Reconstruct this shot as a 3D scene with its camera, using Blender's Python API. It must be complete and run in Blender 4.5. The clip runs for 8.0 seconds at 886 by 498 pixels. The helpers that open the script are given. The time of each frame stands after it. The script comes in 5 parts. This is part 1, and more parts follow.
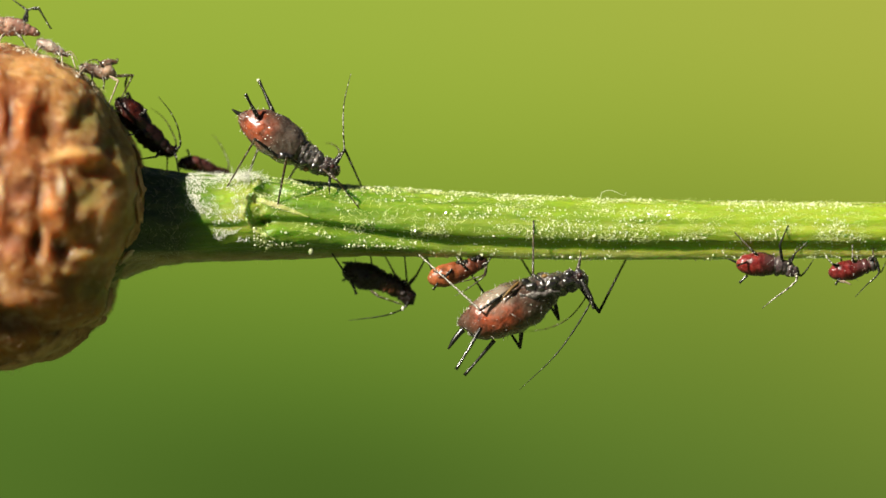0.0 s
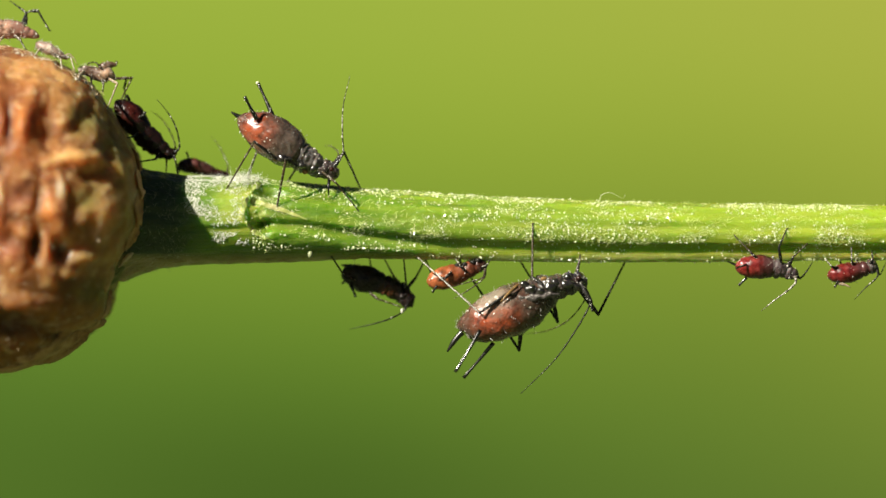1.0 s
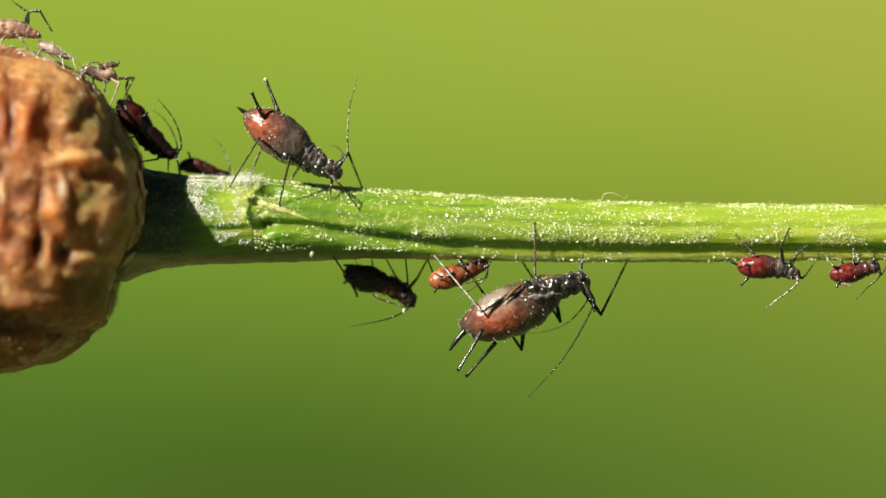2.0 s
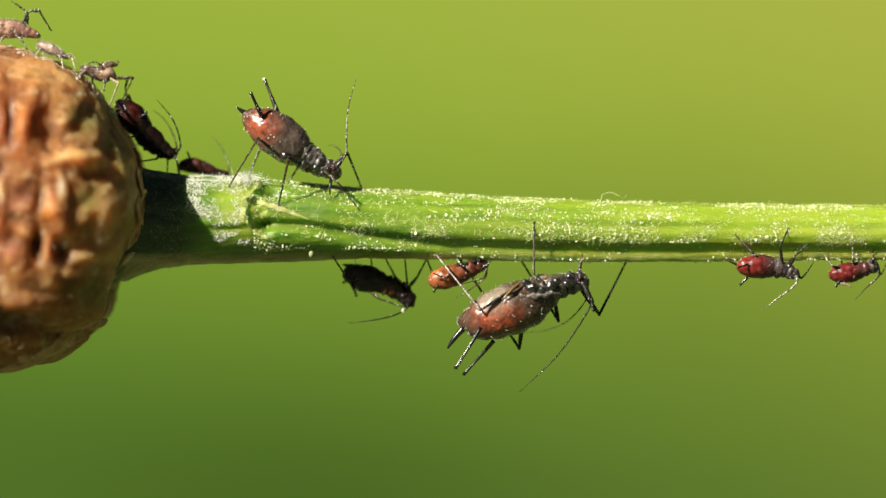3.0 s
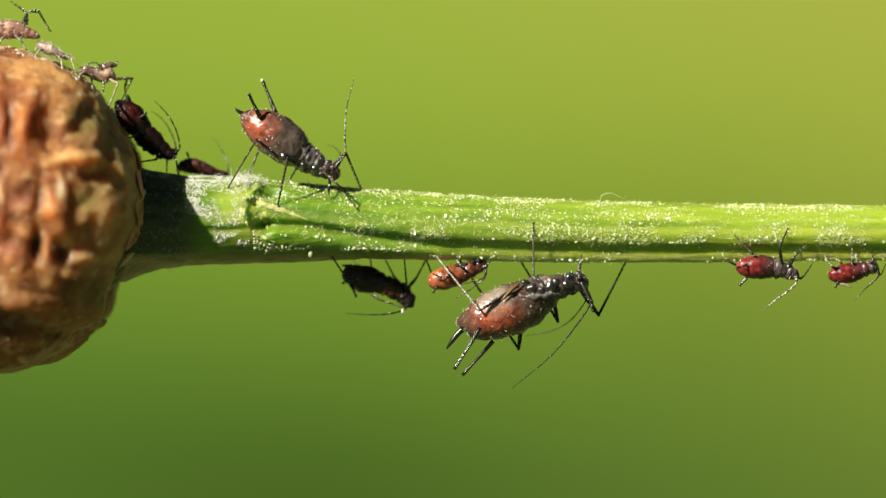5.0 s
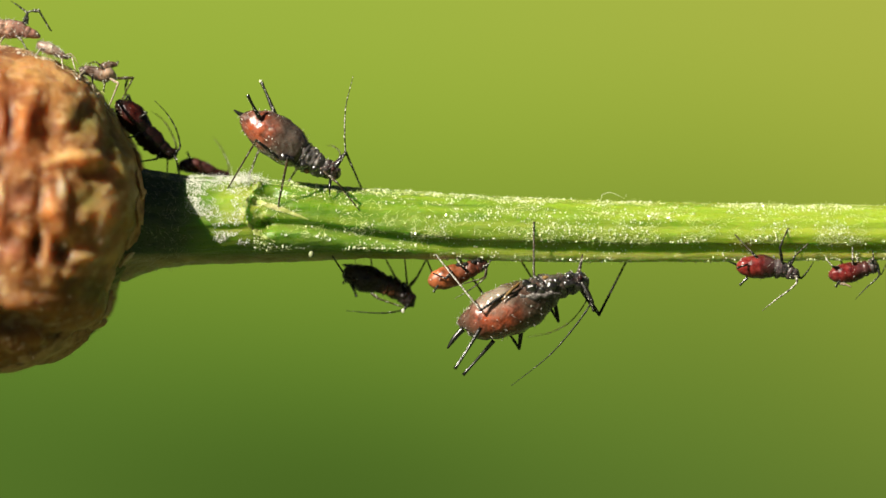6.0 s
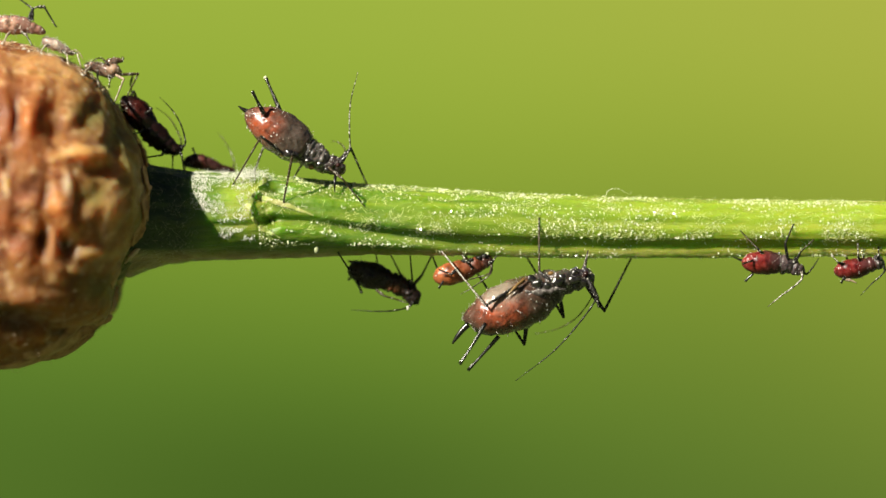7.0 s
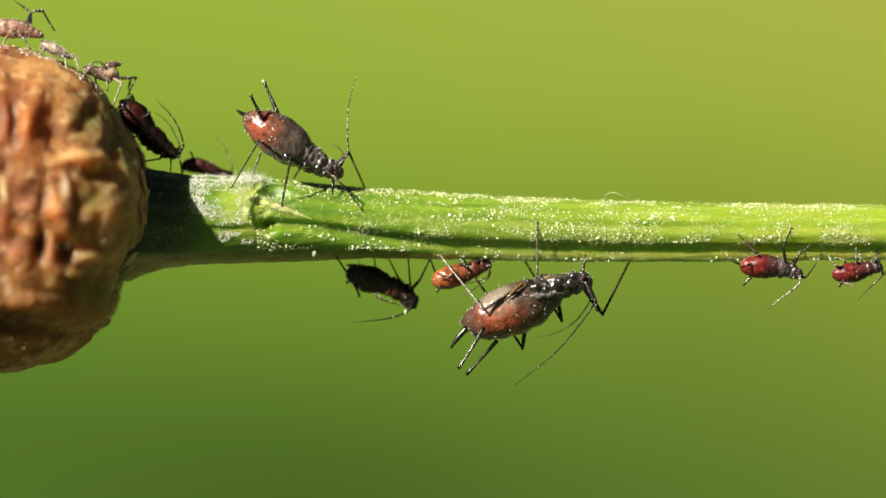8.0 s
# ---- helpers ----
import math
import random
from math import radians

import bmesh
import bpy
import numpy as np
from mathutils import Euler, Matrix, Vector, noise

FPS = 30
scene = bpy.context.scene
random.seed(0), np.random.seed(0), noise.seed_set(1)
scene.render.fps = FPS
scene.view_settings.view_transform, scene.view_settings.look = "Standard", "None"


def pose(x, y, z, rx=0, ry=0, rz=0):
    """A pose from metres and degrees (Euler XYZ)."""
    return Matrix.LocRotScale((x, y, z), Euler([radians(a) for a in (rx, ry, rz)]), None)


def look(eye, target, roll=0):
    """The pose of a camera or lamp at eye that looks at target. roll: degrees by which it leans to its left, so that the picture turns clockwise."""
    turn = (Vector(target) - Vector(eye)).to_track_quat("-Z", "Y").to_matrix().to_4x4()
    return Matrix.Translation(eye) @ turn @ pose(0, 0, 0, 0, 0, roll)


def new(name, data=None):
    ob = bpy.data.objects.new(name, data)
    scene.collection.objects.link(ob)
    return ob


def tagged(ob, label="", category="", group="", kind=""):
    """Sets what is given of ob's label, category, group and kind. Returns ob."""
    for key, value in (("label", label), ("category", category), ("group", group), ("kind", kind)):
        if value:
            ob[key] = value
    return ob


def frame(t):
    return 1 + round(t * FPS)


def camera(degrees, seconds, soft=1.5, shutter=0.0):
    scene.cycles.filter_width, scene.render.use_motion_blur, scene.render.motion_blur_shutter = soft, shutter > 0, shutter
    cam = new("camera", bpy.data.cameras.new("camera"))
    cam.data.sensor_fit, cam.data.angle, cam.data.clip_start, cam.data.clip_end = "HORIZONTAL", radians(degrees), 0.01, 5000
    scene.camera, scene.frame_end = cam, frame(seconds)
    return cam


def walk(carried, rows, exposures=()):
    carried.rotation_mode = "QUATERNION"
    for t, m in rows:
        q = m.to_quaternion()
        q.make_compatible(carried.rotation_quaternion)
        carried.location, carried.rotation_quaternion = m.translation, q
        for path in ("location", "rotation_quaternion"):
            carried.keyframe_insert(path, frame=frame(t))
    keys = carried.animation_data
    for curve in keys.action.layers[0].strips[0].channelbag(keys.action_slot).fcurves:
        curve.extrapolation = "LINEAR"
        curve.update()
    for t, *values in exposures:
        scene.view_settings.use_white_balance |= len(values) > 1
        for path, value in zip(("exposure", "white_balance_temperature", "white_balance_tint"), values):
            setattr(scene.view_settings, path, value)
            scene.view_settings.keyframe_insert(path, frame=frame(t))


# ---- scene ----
MM = 0.001          # all plans below are in millimetres
STAND = 133.0       # from the lens to the stem, mm

# ---------------------------------------------------------------- camera
cam = camera(12.0, 8.0)
cam.data.dof.use_dof = True
cam.data.dof.focus_distance = (STAND - 1.1) * MM
cam.data.dof.aperture_fstop = 31.0
SWAY = [
    (0.0, 0, 0), (0.1, 0, 0), (0.2, 0, 0.027), (0.3, 0, 0), (0.4, 0, 0.018),
    (0.5, 0, 0.062), (0.6, 0, 0.009), (0.7, 0, 0.018), (0.8, 0, 0.071), (0.9, 0.018, -0.009),
    (1.0, 0.027, 0.08), (1.1, 0.018, 0), (1.2, 0, 0.071), (1.3, 0, -0.089), (1.4, 0.018, 0.071),
    (1.5, -0.004, -0.036), (1.6, -0.018, -0.116), (1.7, -0.03, 0.08), (2.8, -0.036, 0.071), (2.9, -0.054, 0.071),
    (3.0, -0.009, 0.071), (3.1, -0.036, 0.018), (3.2, 0, 0.125), (3.3, -0.018, 0.036), (3.4, -0.018, 0.125),
    (3.5, -0.027, 0.018), (3.6, 0, 0.107), (3.7, -0.018, 0.036), (3.8, -0.018, 0.125), (3.9, -0.018, 0.036),
    (4.0, 0.021, 0.075), (4.1, 0.009, 0.071), (4.2, 0.018, 0.107), (4.3, 0.009, 0.054), (4.4, 0.036, 0.089),
    (4.5, 0.025, 0.125), (4.6, 0.045, 0.054), (4.7, 0.018, 0.089), (5.8, 0, 0.054), (5.9, -0.009, 0.027),
    (6.0, -0.005, 0.075), (6.1, -0.018, 0.036), (6.2, -0.036, 0.009), (6.3, -0.045, 0.054), (6.4, -0.08, -0.054),
    (6.5, -0.089, 0.021), (6.6, -0.116, -0.045), (6.7, -0.116, 0), (6.8, -0.143, -0.062), (6.9, -0.161, -0.018),
    (7.0, -0.173, -0.05), (7.1, -0.196, -0.036), (7.2, -0.241, -0.098), (7.3, -0.232, -0.018), (7.4, -0.218, -0.098),
    (7.5, -0.214, -0.023), (7.6, -0.205, 0.054), (7.7, -0.17, -0.036), (7.8, -0.17, 0.018), (7.9, -0.134, 0.036),
    (8.0, -0.113, 0.068)]
walk(cam, [(t, pose(dx * MM, -STAND * MM, dz * MM, 90, 0, 0)) for t, dx, dz in SWAY])

# ---------------------------------------------------------------- light
TO_SUN = Vector((-0.62, -0.535, 0.575)).normalized()
world = bpy.data.worlds.new("sky")
scene.world = world
world.use_nodes = True
wn = world.node_tree
sky = wn.nodes.new("ShaderNodeTexSky")
sky.sky_type = "NISHITA"
sky.sun_disc = False
sky.sun_elevation = math.asin(TO_SUN.z)
sky.sun_rotation = math.atan2(TO_SUN.x, TO_SUN.y)
wn.links.new(sky.outputs[0], wn.nodes["Background"].inputs[0])
wn.nodes["Background"].inputs[1].default_value = 0.0075
sun = new("sun", bpy.data.lights.new("sun", "SUN"))
sun.data.energy = 5.0
sun.data.angle = radians(0.5)
sun.data.color = (1.0, 0.93, 0.8)
sun.matrix_world = look(TO_SUN * 2, (0, 0, 0))
scene.view_settings.exposure = 0.75


# ---------------------------------------------------------------- materials
class Mat:
    """A small writer of node materials, with object coordinates in millimetres."""

    def __init__(self, name, rough=0.5, metal=0.0, spec=0.5):
        self.m = bpy.data.materials.new(name)
        self.m.use_nodes = True
        self.t = self.m.node_tree
        self.b = self.t.nodes["Principled BSDF"]
        self.set("Roughness", rough)
        self.set("Metallic", metal)
        self.set("Specular IOR Level", spec)
        co = self.t.nodes.new("ShaderNodeTexCoord")
        sc = self.t.nodes.new("ShaderNodeVectorMath")
        sc.operation = "SCALE"
        sc.inputs["Scale"].default_value = 1000.0
        self.link(co.outputs["Object"], sc.inputs[0])
        self.co = sc.outputs[0]

    def link(self, a, b):
        self.t.links.new(a, b)

    def set(self, key, value):
        if isinstance(value, (int, float, tuple)):
            self.b.inputs[key].default_value = (*value, 1.0) if isinstance(value, tuple) and len(value) == 3 and key != "Subsurface Radius" else value
        else:
            self.link(value, self.b.inputs[key])
        return self

    def stretch(self, x, y, z):
        n = self.t.nodes.new("ShaderNodeVectorMath")
        n.operation = "MULTIPLY"
        n.inputs[1].default_value = (x, y, z)
        self.link(self.co, n.inputs[0])
        return n.outputs[0]

    def noise(self, scale, detail=3.0, rough=0.55, co=None, dist=0.0):
        n = self.t.nodes.new("ShaderNodeTexNoise")
        n.inputs["Scale"].default_value = scale
        n.inputs["Detail"].default_value = detail
        n.inputs["Roughness"].default_value = rough
        n.inputs["Distortion"].default_value = dist
        self.link(co or self.co, n.inputs["Vector"])
        return n.outputs[0]

    def cells(self, scale, co=None):
        n = self.t.nodes.new("ShaderNodeTexVoronoi")
        n.inputs["Scale"].default_value = scale
        self.link(co or self.co, n.inputs["Vector"])
        return n.outputs["Distance"]

    def ramp(self, fac, *stops):
        n = self.t.nodes.new("ShaderNodeValToRGB")
        e = n.color_ramp.elements
        while len(e) < len(stops):
            e.new(0.5)
        for k, (p, c) in zip(e, stops):
            k.position = p
            k.color = (*c, 1) if isinstance(c, tuple) else (c, c, c, 1)
        self.link(fac, n.inputs[0])
        return n.outputs[0]

    def mix(self, fac, a, b, how="MIX"):
        n = self.t.nodes.new("ShaderNodeMix")
        n.data_type = "RGBA"
        n.blend_type = how
        for v, i in ((fac, n.inputs[0]), (a, n.inputs[6]), (b, n.inputs[7])):
            if isinstance(v, (int, float)):
                i.default_value = v
            elif isinstance(v, tuple):
                i.default_value = (*v, 1)
            else:
                self.link(v, i)
        return n.outputs[2]

    def near(self, c, r0, r1, wobble=0.0, scale=3.0, squash=(1, 1, 1)):
        """1 within r0 of the point c, 0 past r1."""
        s = self.t.nodes.new("ShaderNodeVectorMath")
        s.operation = "SUBTRACT"
        s.inputs[1].default_value = c
        self.link(self.co, s.inputs[0])
        q = self.t.nodes.new("ShaderNodeVectorMath")
        q.operation = "MULTIPLY"
        q.inputs[1].default_value = squash
        self.link(s.outputs[0], q.inputs[0])
        d = self.t.nodes.new("ShaderNodeVectorMath")
        d.operation = "LENGTH"
        self.link(q.outputs[0], d.inputs[0])
        far = d.outputs["Value"]
        if wobble:
            a = self.t.nodes.new("ShaderNodeMath")
            a.operation = "MULTIPLY_ADD"
            self.link(self.noise(scale, 2), a.inputs[0])
            a.inputs[1].default_value = wobble
            self.link(far, a.inputs[2])
            far = a.outputs[0]
        r = self.t.nodes.new("ShaderNodeMapRange")
        r.interpolation_type = "SMOOTHSTEP"
        r.inputs[1].default_value = r0 + wobble / 2
        r.inputs[2].default_value = r1 + wobble / 2
        r.inputs[3].default_value = 1
        r.inputs[4].default_value = 0
        self.link(far, r.inputs[0])
        return r.outputs[0]

    def axis(self, i, a, b):
        """0 at a, 1 at b along the object's axis i."""
        s = self.t.nodes.new("ShaderNodeSeparateXYZ")
        self.link(self.co, s.inputs[0])
        r = self.t.nodes.new("ShaderNodeMapRange")
        r.inputs[1].default_value = a
        r.inputs[2].default_value = b
        self.link(s.outputs[i], r.inputs[0])
        return r.outputs[0]

    def bump(self, height, depth, strength=1.0):
        n = self.t.nodes.new("ShaderNodeBump")
        n.inputs["Strength"].default_value = strength
        n.inputs["Distance"].default_value = depth * MM
        self.link(height, n.inputs["Height"])
        old = self.b.inputs["Normal"].links
        if old:
            self.link(old[0].from_socket, n.inputs["Normal"])
        self.link(n.outputs[0], self.b.inputs["Normal"])
        return self


def glitter(m, weight, scale, depth, rough=0.1):
    """A clear coat whose own fine relief breaks the sun into glints."""
    m.set("Coat Weight", weight).set("Coat Roughness", rough)
    n = m.t.nodes.new("ShaderNodeBump")
    n.inputs["Strength"].default_value = 1.0
    n.inputs["Distance"].default_value = depth * MM
    m.link(m.noise(scale, 2, 0.6), n.inputs["Height"])
    m.link(n.outputs[0], m.b.inputs["Coat Normal"])


def stem_material():
    m = Mat("green_stem", 0.38, spec=0.5)
    streak = m.noise(2.0, 5, 0.65, m.stretch(0.16, 1.8, 1.8))
    col = m.ramp(streak, (0.3, (0.07, 0.17, 0.006)), (0.46, (0.170, 0.295, 0.010)), (0.6, (0.240, 0.36, 0.016)), (0.75, (0.35, 0.45, 0.05)))
    spots = m.ramp(m.noise(9, 3), (0.5, 0.0), (0.75, 0.35))
    col = m.mix(spots, col, (0.32, 0.45, 0.08))
    col = m.mix(m.ramp(m.noise(0.8, 3, 0.5, m.stretch(0.5, 1, 1)), (0.5, 0.0), (0.7, 0.55)), col, (0.10, 0.23, 0.012))
    col = m.mix(m.ramp(m.axis(0, -2.393, 10.107), (0.0, 0.0), (1.0, 0.6)), col, (0.405, 0.505, 0.038))
    col = m.mix(m.ramp(m.axis(0, 2.071, -5.429), (0.0, 0.0), (1.0, 0.55)), col, (0.082, 0.190, 0.006))
    # the swollen collar is young and yellowish
    col = m.mix(m.ramp(m.near((-6.348, -1.3, 1.397), 0.3, 1.1, 0.4, 3.0, (1, 0.4, 0.8)), (0, 0.0), (1, 0.65)), col, (0.43, 0.52, 0.06))
    # the stem darkens towards the gall, whose shadow is painted into the colour
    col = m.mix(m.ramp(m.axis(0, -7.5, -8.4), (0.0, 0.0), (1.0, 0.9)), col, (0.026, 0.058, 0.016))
    # the underside ribs are brownish, painted paler for light shining through them
    low = m.axis(2, -0.02, -0.30)
    rind = m.ramp(m.noise(3, 4, 0.65, m.stretch(0.3, 1, 1)), (0.3, (0.28, 0.19, 0.06)), (0.6, (0.68, 0.54, 0.26)))
    rind = m.mix(m.ramp(m.axis(0, -1.5, 2.964), (0.0, 0.0), (1.0, 0.9)), rind, m.ramp(m.noise(5, 4, 0.65), (0.35, (0.24, 0.32, 0.05)), (0.65, (0.56, 0.60, 0.19))))
    col = m.mix(m.ramp(low, (0.0, 0.0), (1.0, 0.85)), col, rind)
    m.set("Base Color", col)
    m.set("Subsurface Weight", 0.9).set("Subsurface Radius", (0.5, 1.0, 0.1)).set("Subsurface Scale", 0.0011)
    m.set("Roughness", m.ramp(m.noise(14, 2), (0.3, 0.22), (0.7, 0.55)))
    m.bump(m.noise(4, 3, 0.55, m.stretch(0.15, 1, 1)), 0.12, 0.7)
    m.bump(m.noise(15, 3, 0.6, m.stretch(0.5, 1, 1)), 0.03, 0.5)
    glitter(m, 0.7, 11, 0.13, 0.08)
    return m.m


def hair_material(name, col, rough=0.3, trans=0.35):
    m = Mat(name, rough)
    m.set("Base Color", m.ramp(m.noise(3, 2), (0.3, tuple(c * 0.8 for c in col)), (0.7, col)))
    m.set("Transmission Weight", trans)
    return m.m


# bright white grain colour that imitates sun glints on the stem
def glint_material():
    m = Mat("glint", 0.12, spec=0.9)
    m.set("Base Color", m.ramp(m.noise(3, 2), (0.3, (0.86, 0.92, 0.50)), (0.7, (0.95, 0.97, 0.76))))
    m.set("Sheen Weight", 0.5)
    m.set("Coat Weight", 1.0).set("Coat Roughness", 0.15)
    return m.m


# knobs and hollows of the gall's front: x, z from its centre, half width, half height, relief, tint
KNOBS = (
    (1.86, 2.34, 0.36, 1.10, 0.045, "orange"), (1.05, 2.60, 0.28, 0.90, 0.030, "rust"), (2.90, 3.80, 0.85, 0.50, 0.020, "tan"),
    (3.41, 1.50, 0.85, 0.26, 0.050, "tan"), (2.98, 0.61, 0.15, 0.35, 0.030, "pale"), (2.72, -0.16, 0.30, 0.36, 0.040, "orange"),
    (2.90, -0.62, 0.26, 0.30, 0.030, "orange"), (2.55, -1.15, 0.14, 0.42, 0.045, "pink"), (3.84, -1.54, 0.62, 0.25, 0.045, "tan"),
    (1.69, 0.10, 0.36, 0.30, 0.030, "pink"), (1.72, -0.63, 0.38, 0.26, 0.045, "orange"), (1.50, -1.28, 0.30, 0.36, 0.035, "pink"))
RIDGES = (
    (3.24, -1.97, 0.45, 0.15, 0.030, "tan"), (2.64, -2.30, 0.28, 0.18, 0.022, "tan"), (1.17, 0.53, 0.11, 0.36, 0.030, "pale"),
    (4.70, 1.13, 0.20, 1.00, 0.016, "olive"), (4.95, -0.60, 0.22, 0.60, 0.020, "olive"), (1.10, -0.45, 0.26, 0.40, 0.030, "rust"), (1.60, -2.85, 1.10, 0.22, 0.030, "brown"), (1.70, 4.35, 1.00, 0.35, 0.010, "tan"),
    (4.35, -0.20, 0.35, 0.50, 0.015, "tan"), (4.55, -1.30, 0.30, 0.40, 0.015, "tan"))
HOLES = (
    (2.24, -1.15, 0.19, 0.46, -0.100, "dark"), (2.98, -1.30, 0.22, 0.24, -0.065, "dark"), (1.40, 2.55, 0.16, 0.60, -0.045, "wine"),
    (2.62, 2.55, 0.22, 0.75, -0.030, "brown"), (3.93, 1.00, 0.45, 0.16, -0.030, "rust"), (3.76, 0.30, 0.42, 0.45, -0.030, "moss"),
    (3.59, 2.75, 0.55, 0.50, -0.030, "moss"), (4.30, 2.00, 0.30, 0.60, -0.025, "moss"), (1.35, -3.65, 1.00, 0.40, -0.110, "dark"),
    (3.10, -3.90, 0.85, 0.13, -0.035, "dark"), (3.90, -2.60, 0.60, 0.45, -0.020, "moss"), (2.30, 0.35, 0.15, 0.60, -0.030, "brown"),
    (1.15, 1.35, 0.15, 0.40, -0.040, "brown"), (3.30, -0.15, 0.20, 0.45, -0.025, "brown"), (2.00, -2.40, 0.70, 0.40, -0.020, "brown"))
# tints mix the skin's own colours with painted light and shade
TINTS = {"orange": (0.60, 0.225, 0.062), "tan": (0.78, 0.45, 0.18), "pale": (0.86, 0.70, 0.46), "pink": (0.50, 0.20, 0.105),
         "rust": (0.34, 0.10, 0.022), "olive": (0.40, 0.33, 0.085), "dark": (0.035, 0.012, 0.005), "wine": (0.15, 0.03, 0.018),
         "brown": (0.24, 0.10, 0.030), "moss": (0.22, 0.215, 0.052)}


def gall_material():
    m = Mat("brown_gall", 0.42, spec=0.28)
    big = m.noise(0.6, 4, 0.6, m.stretch(1.25, 1, 0.7), 0.8)
    col = m.ramp(big, (0.36, (0.15, 0.045, 0.014)), (0.45, (0.30, 0.104, 0.030)), (0.54, (0.50, 0.21, 0.066)), (0.66, (0.68, 0.37, 0.15)))
    # towards the stem the skin is still green under the tan, lightened to stand in for missing sun
    col = m.mix(m.ramp(m.axis(0, 2.6, 4.6), (0.0, 0.0), (1.0, 0.65)), col, m.ramp(m.noise(1.1, 4, 0.6), (0.35, (0.36, 0.215, 0.07)), (0.5, (0.60, 0.37, 0.14)), (0.66, (0.78, 0.51, 0.25))))
    col = m.mix(m.ramp(m.axis(0, 2.6, 1.2), (0.0, 0.0), (1.0, 0.7)), col, (0.23, 0.08, 0.027))
    # browner towards the bottom
    col = m.mix(m.ramp(m.axis(2, -1.6, -3.6), (0.0, 0.0), (1.0, 0.6)), col, (0.43, 0.19, 0.050))
    # blotches of rot and of bleached skin
    col = m.mix(m.ramp(m.noise(1.5, 4, 0.6, None, 0.6), (0.50, 0.0), (0.66, 0.42)), col, (0.25, 0.10, 0.032))
    col = m.mix(m.ramp(m.noise(1.9, 3, 0.6, m.stretch(0.8, 1, 1.3)), (0.56, 0.0), (0.68, 0.55)), col, (0.84, 0.58, 0.32))
    # knobs are coloured as lit and hollows as shaded, over the skin's tones
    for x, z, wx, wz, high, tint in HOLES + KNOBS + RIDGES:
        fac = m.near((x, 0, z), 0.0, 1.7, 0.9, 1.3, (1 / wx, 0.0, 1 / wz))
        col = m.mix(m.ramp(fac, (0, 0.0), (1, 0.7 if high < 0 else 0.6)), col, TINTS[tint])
    fine = m.ramp(m.noise(3.0, 4, 0.65), (0.32, (0.55, 0.45, 0.36)), (0.55, (1, 1, 1)))
    col = m.mix(0.6, col, fine, "MULTIPLY")
    specks = m.ramp(m.noise(3.5, 2), (0.66, 0.0), (0.73, 0.5))
    col = m.mix(specks, col, (0.80, 0.66, 0.42))
    m.set("Base Color", col)
    m.set("Subsurface Weight", 1.0).set("Subsurface Radius", (1.0, 0.55, 0.2)).set("Subsurface Scale", 0.0013)
    m.set("Roughness", m.ramp(m.noise(2.2, 3), (0.3, 0.42), (0.7, 0.75)))
    m.bump(m.noise(2.2, 4, 0.5, m.stretch(1.2, 1, 0.8), 0.8), 0.12, 0.5)
    m.bump(m.noise(6.0, 3, 0.6), 0.04, 0.6)
    glitter(m, 0.12, 3.0, 0.14, 0.12)
    return m.m


def body_material(name, dark, warm, at, pivot, reach, squash=(1, 1, 1), bloom=0.25, rough=0.3, pale=None, coat=0.9, relief=1.0):
    """Aphid skin: a dark ground with one warm translucent patch and a waxy bloom."""
    m = Mat(name, rough, spec=0.35)
    centre = Vector(at) - Vector(pivot)
    base = m.ramp(m.noise(4.5, 4, 0.65), (0.3, tuple(c * 0.55 for c in dark)), (0.7, tuple(min(1, c * 1.5) for c in dark)))
    hot = m.ramp(m.noise(3.2, 4, 0.65), (0.36, tuple(c * 0.28 for c in warm)), (0.64, tuple(min(1, c * 1.35) for c in warm)))
    col = m.mix(m.near(centre, reach * 0.25, reach * 1.05, reach * 0.45, 2.2, squash), base, hot)
    if pale:
        col = m.mix(m.near(Vector(pale) - Vector(pivot), 0.2, 0.85, 0.5, 3), col, (0.27, 0.215, 0.16))
    dust = m.ramp(m.noise(3.4, 5, 0.72), (0.46, 0.0), (0.72, bloom))
    col = m.mix(dust, col, (0.38, 0.34, 0.29))
    m.set("Base Color", col)
    m.set("Subsurface Weight", 0.2).set("Subsurface Radius", (0.6, 0.2, 0.1)).set("Subsurface Scale", 0.0003)
    m.set("Roughness", m.ramp(m.noise(4.5, 3), (0.36, rough * 0.5), (0.64, rough * 1.6)))
    m.bump(m.noise(2.8, 3, 0.5, None, 0.8), 0.07 * relief, 0.7)
    m.bump(m.noise(7, 2, 0.5), 0.014 * relief, 0.8)
    m.bump(m.noise(14, 2, 0.6), 0.006, 0.8)
    glitter(m, coat, 4.5, 0.10, 0.09)
    return m.m


def limb_material(name, col, rough=0.2, glint=0.0, sparse=0.58, coat=0.7):
    """Dark chitin in glossy and dull bands, with white flecks painted in for glints."""
    m = Mat(name, rough, spec=0.3)
    base = m.ramp(m.noise(5, 3), (0.3, tuple(c * 0.5 for c in col)), (0.7, tuple(min(1, c * 1.5) for c in col)))
    grain = m.noise(13, 2, 0.6)
    m.set("Base Color", m.mix(m.ramp(m.noise(17, 2), (sparse, 0.0), (sparse + 0.05, glint)), base, (0.75, 0.72, 0.64)))
    m.set("Roughness", m.ramp(grain, (0.5, 0.55), (0.56, rough)))
    m.set("Coat Weight", m.ramp(grain, (0.55, 0.0), (0.58, coat)))
    m.set("Coat Roughness", 0.18)
    m.set("Coat IOR", 1.6)
    m.bump(m.noise(20, 2), 0.014, 0.8)
    return m.m


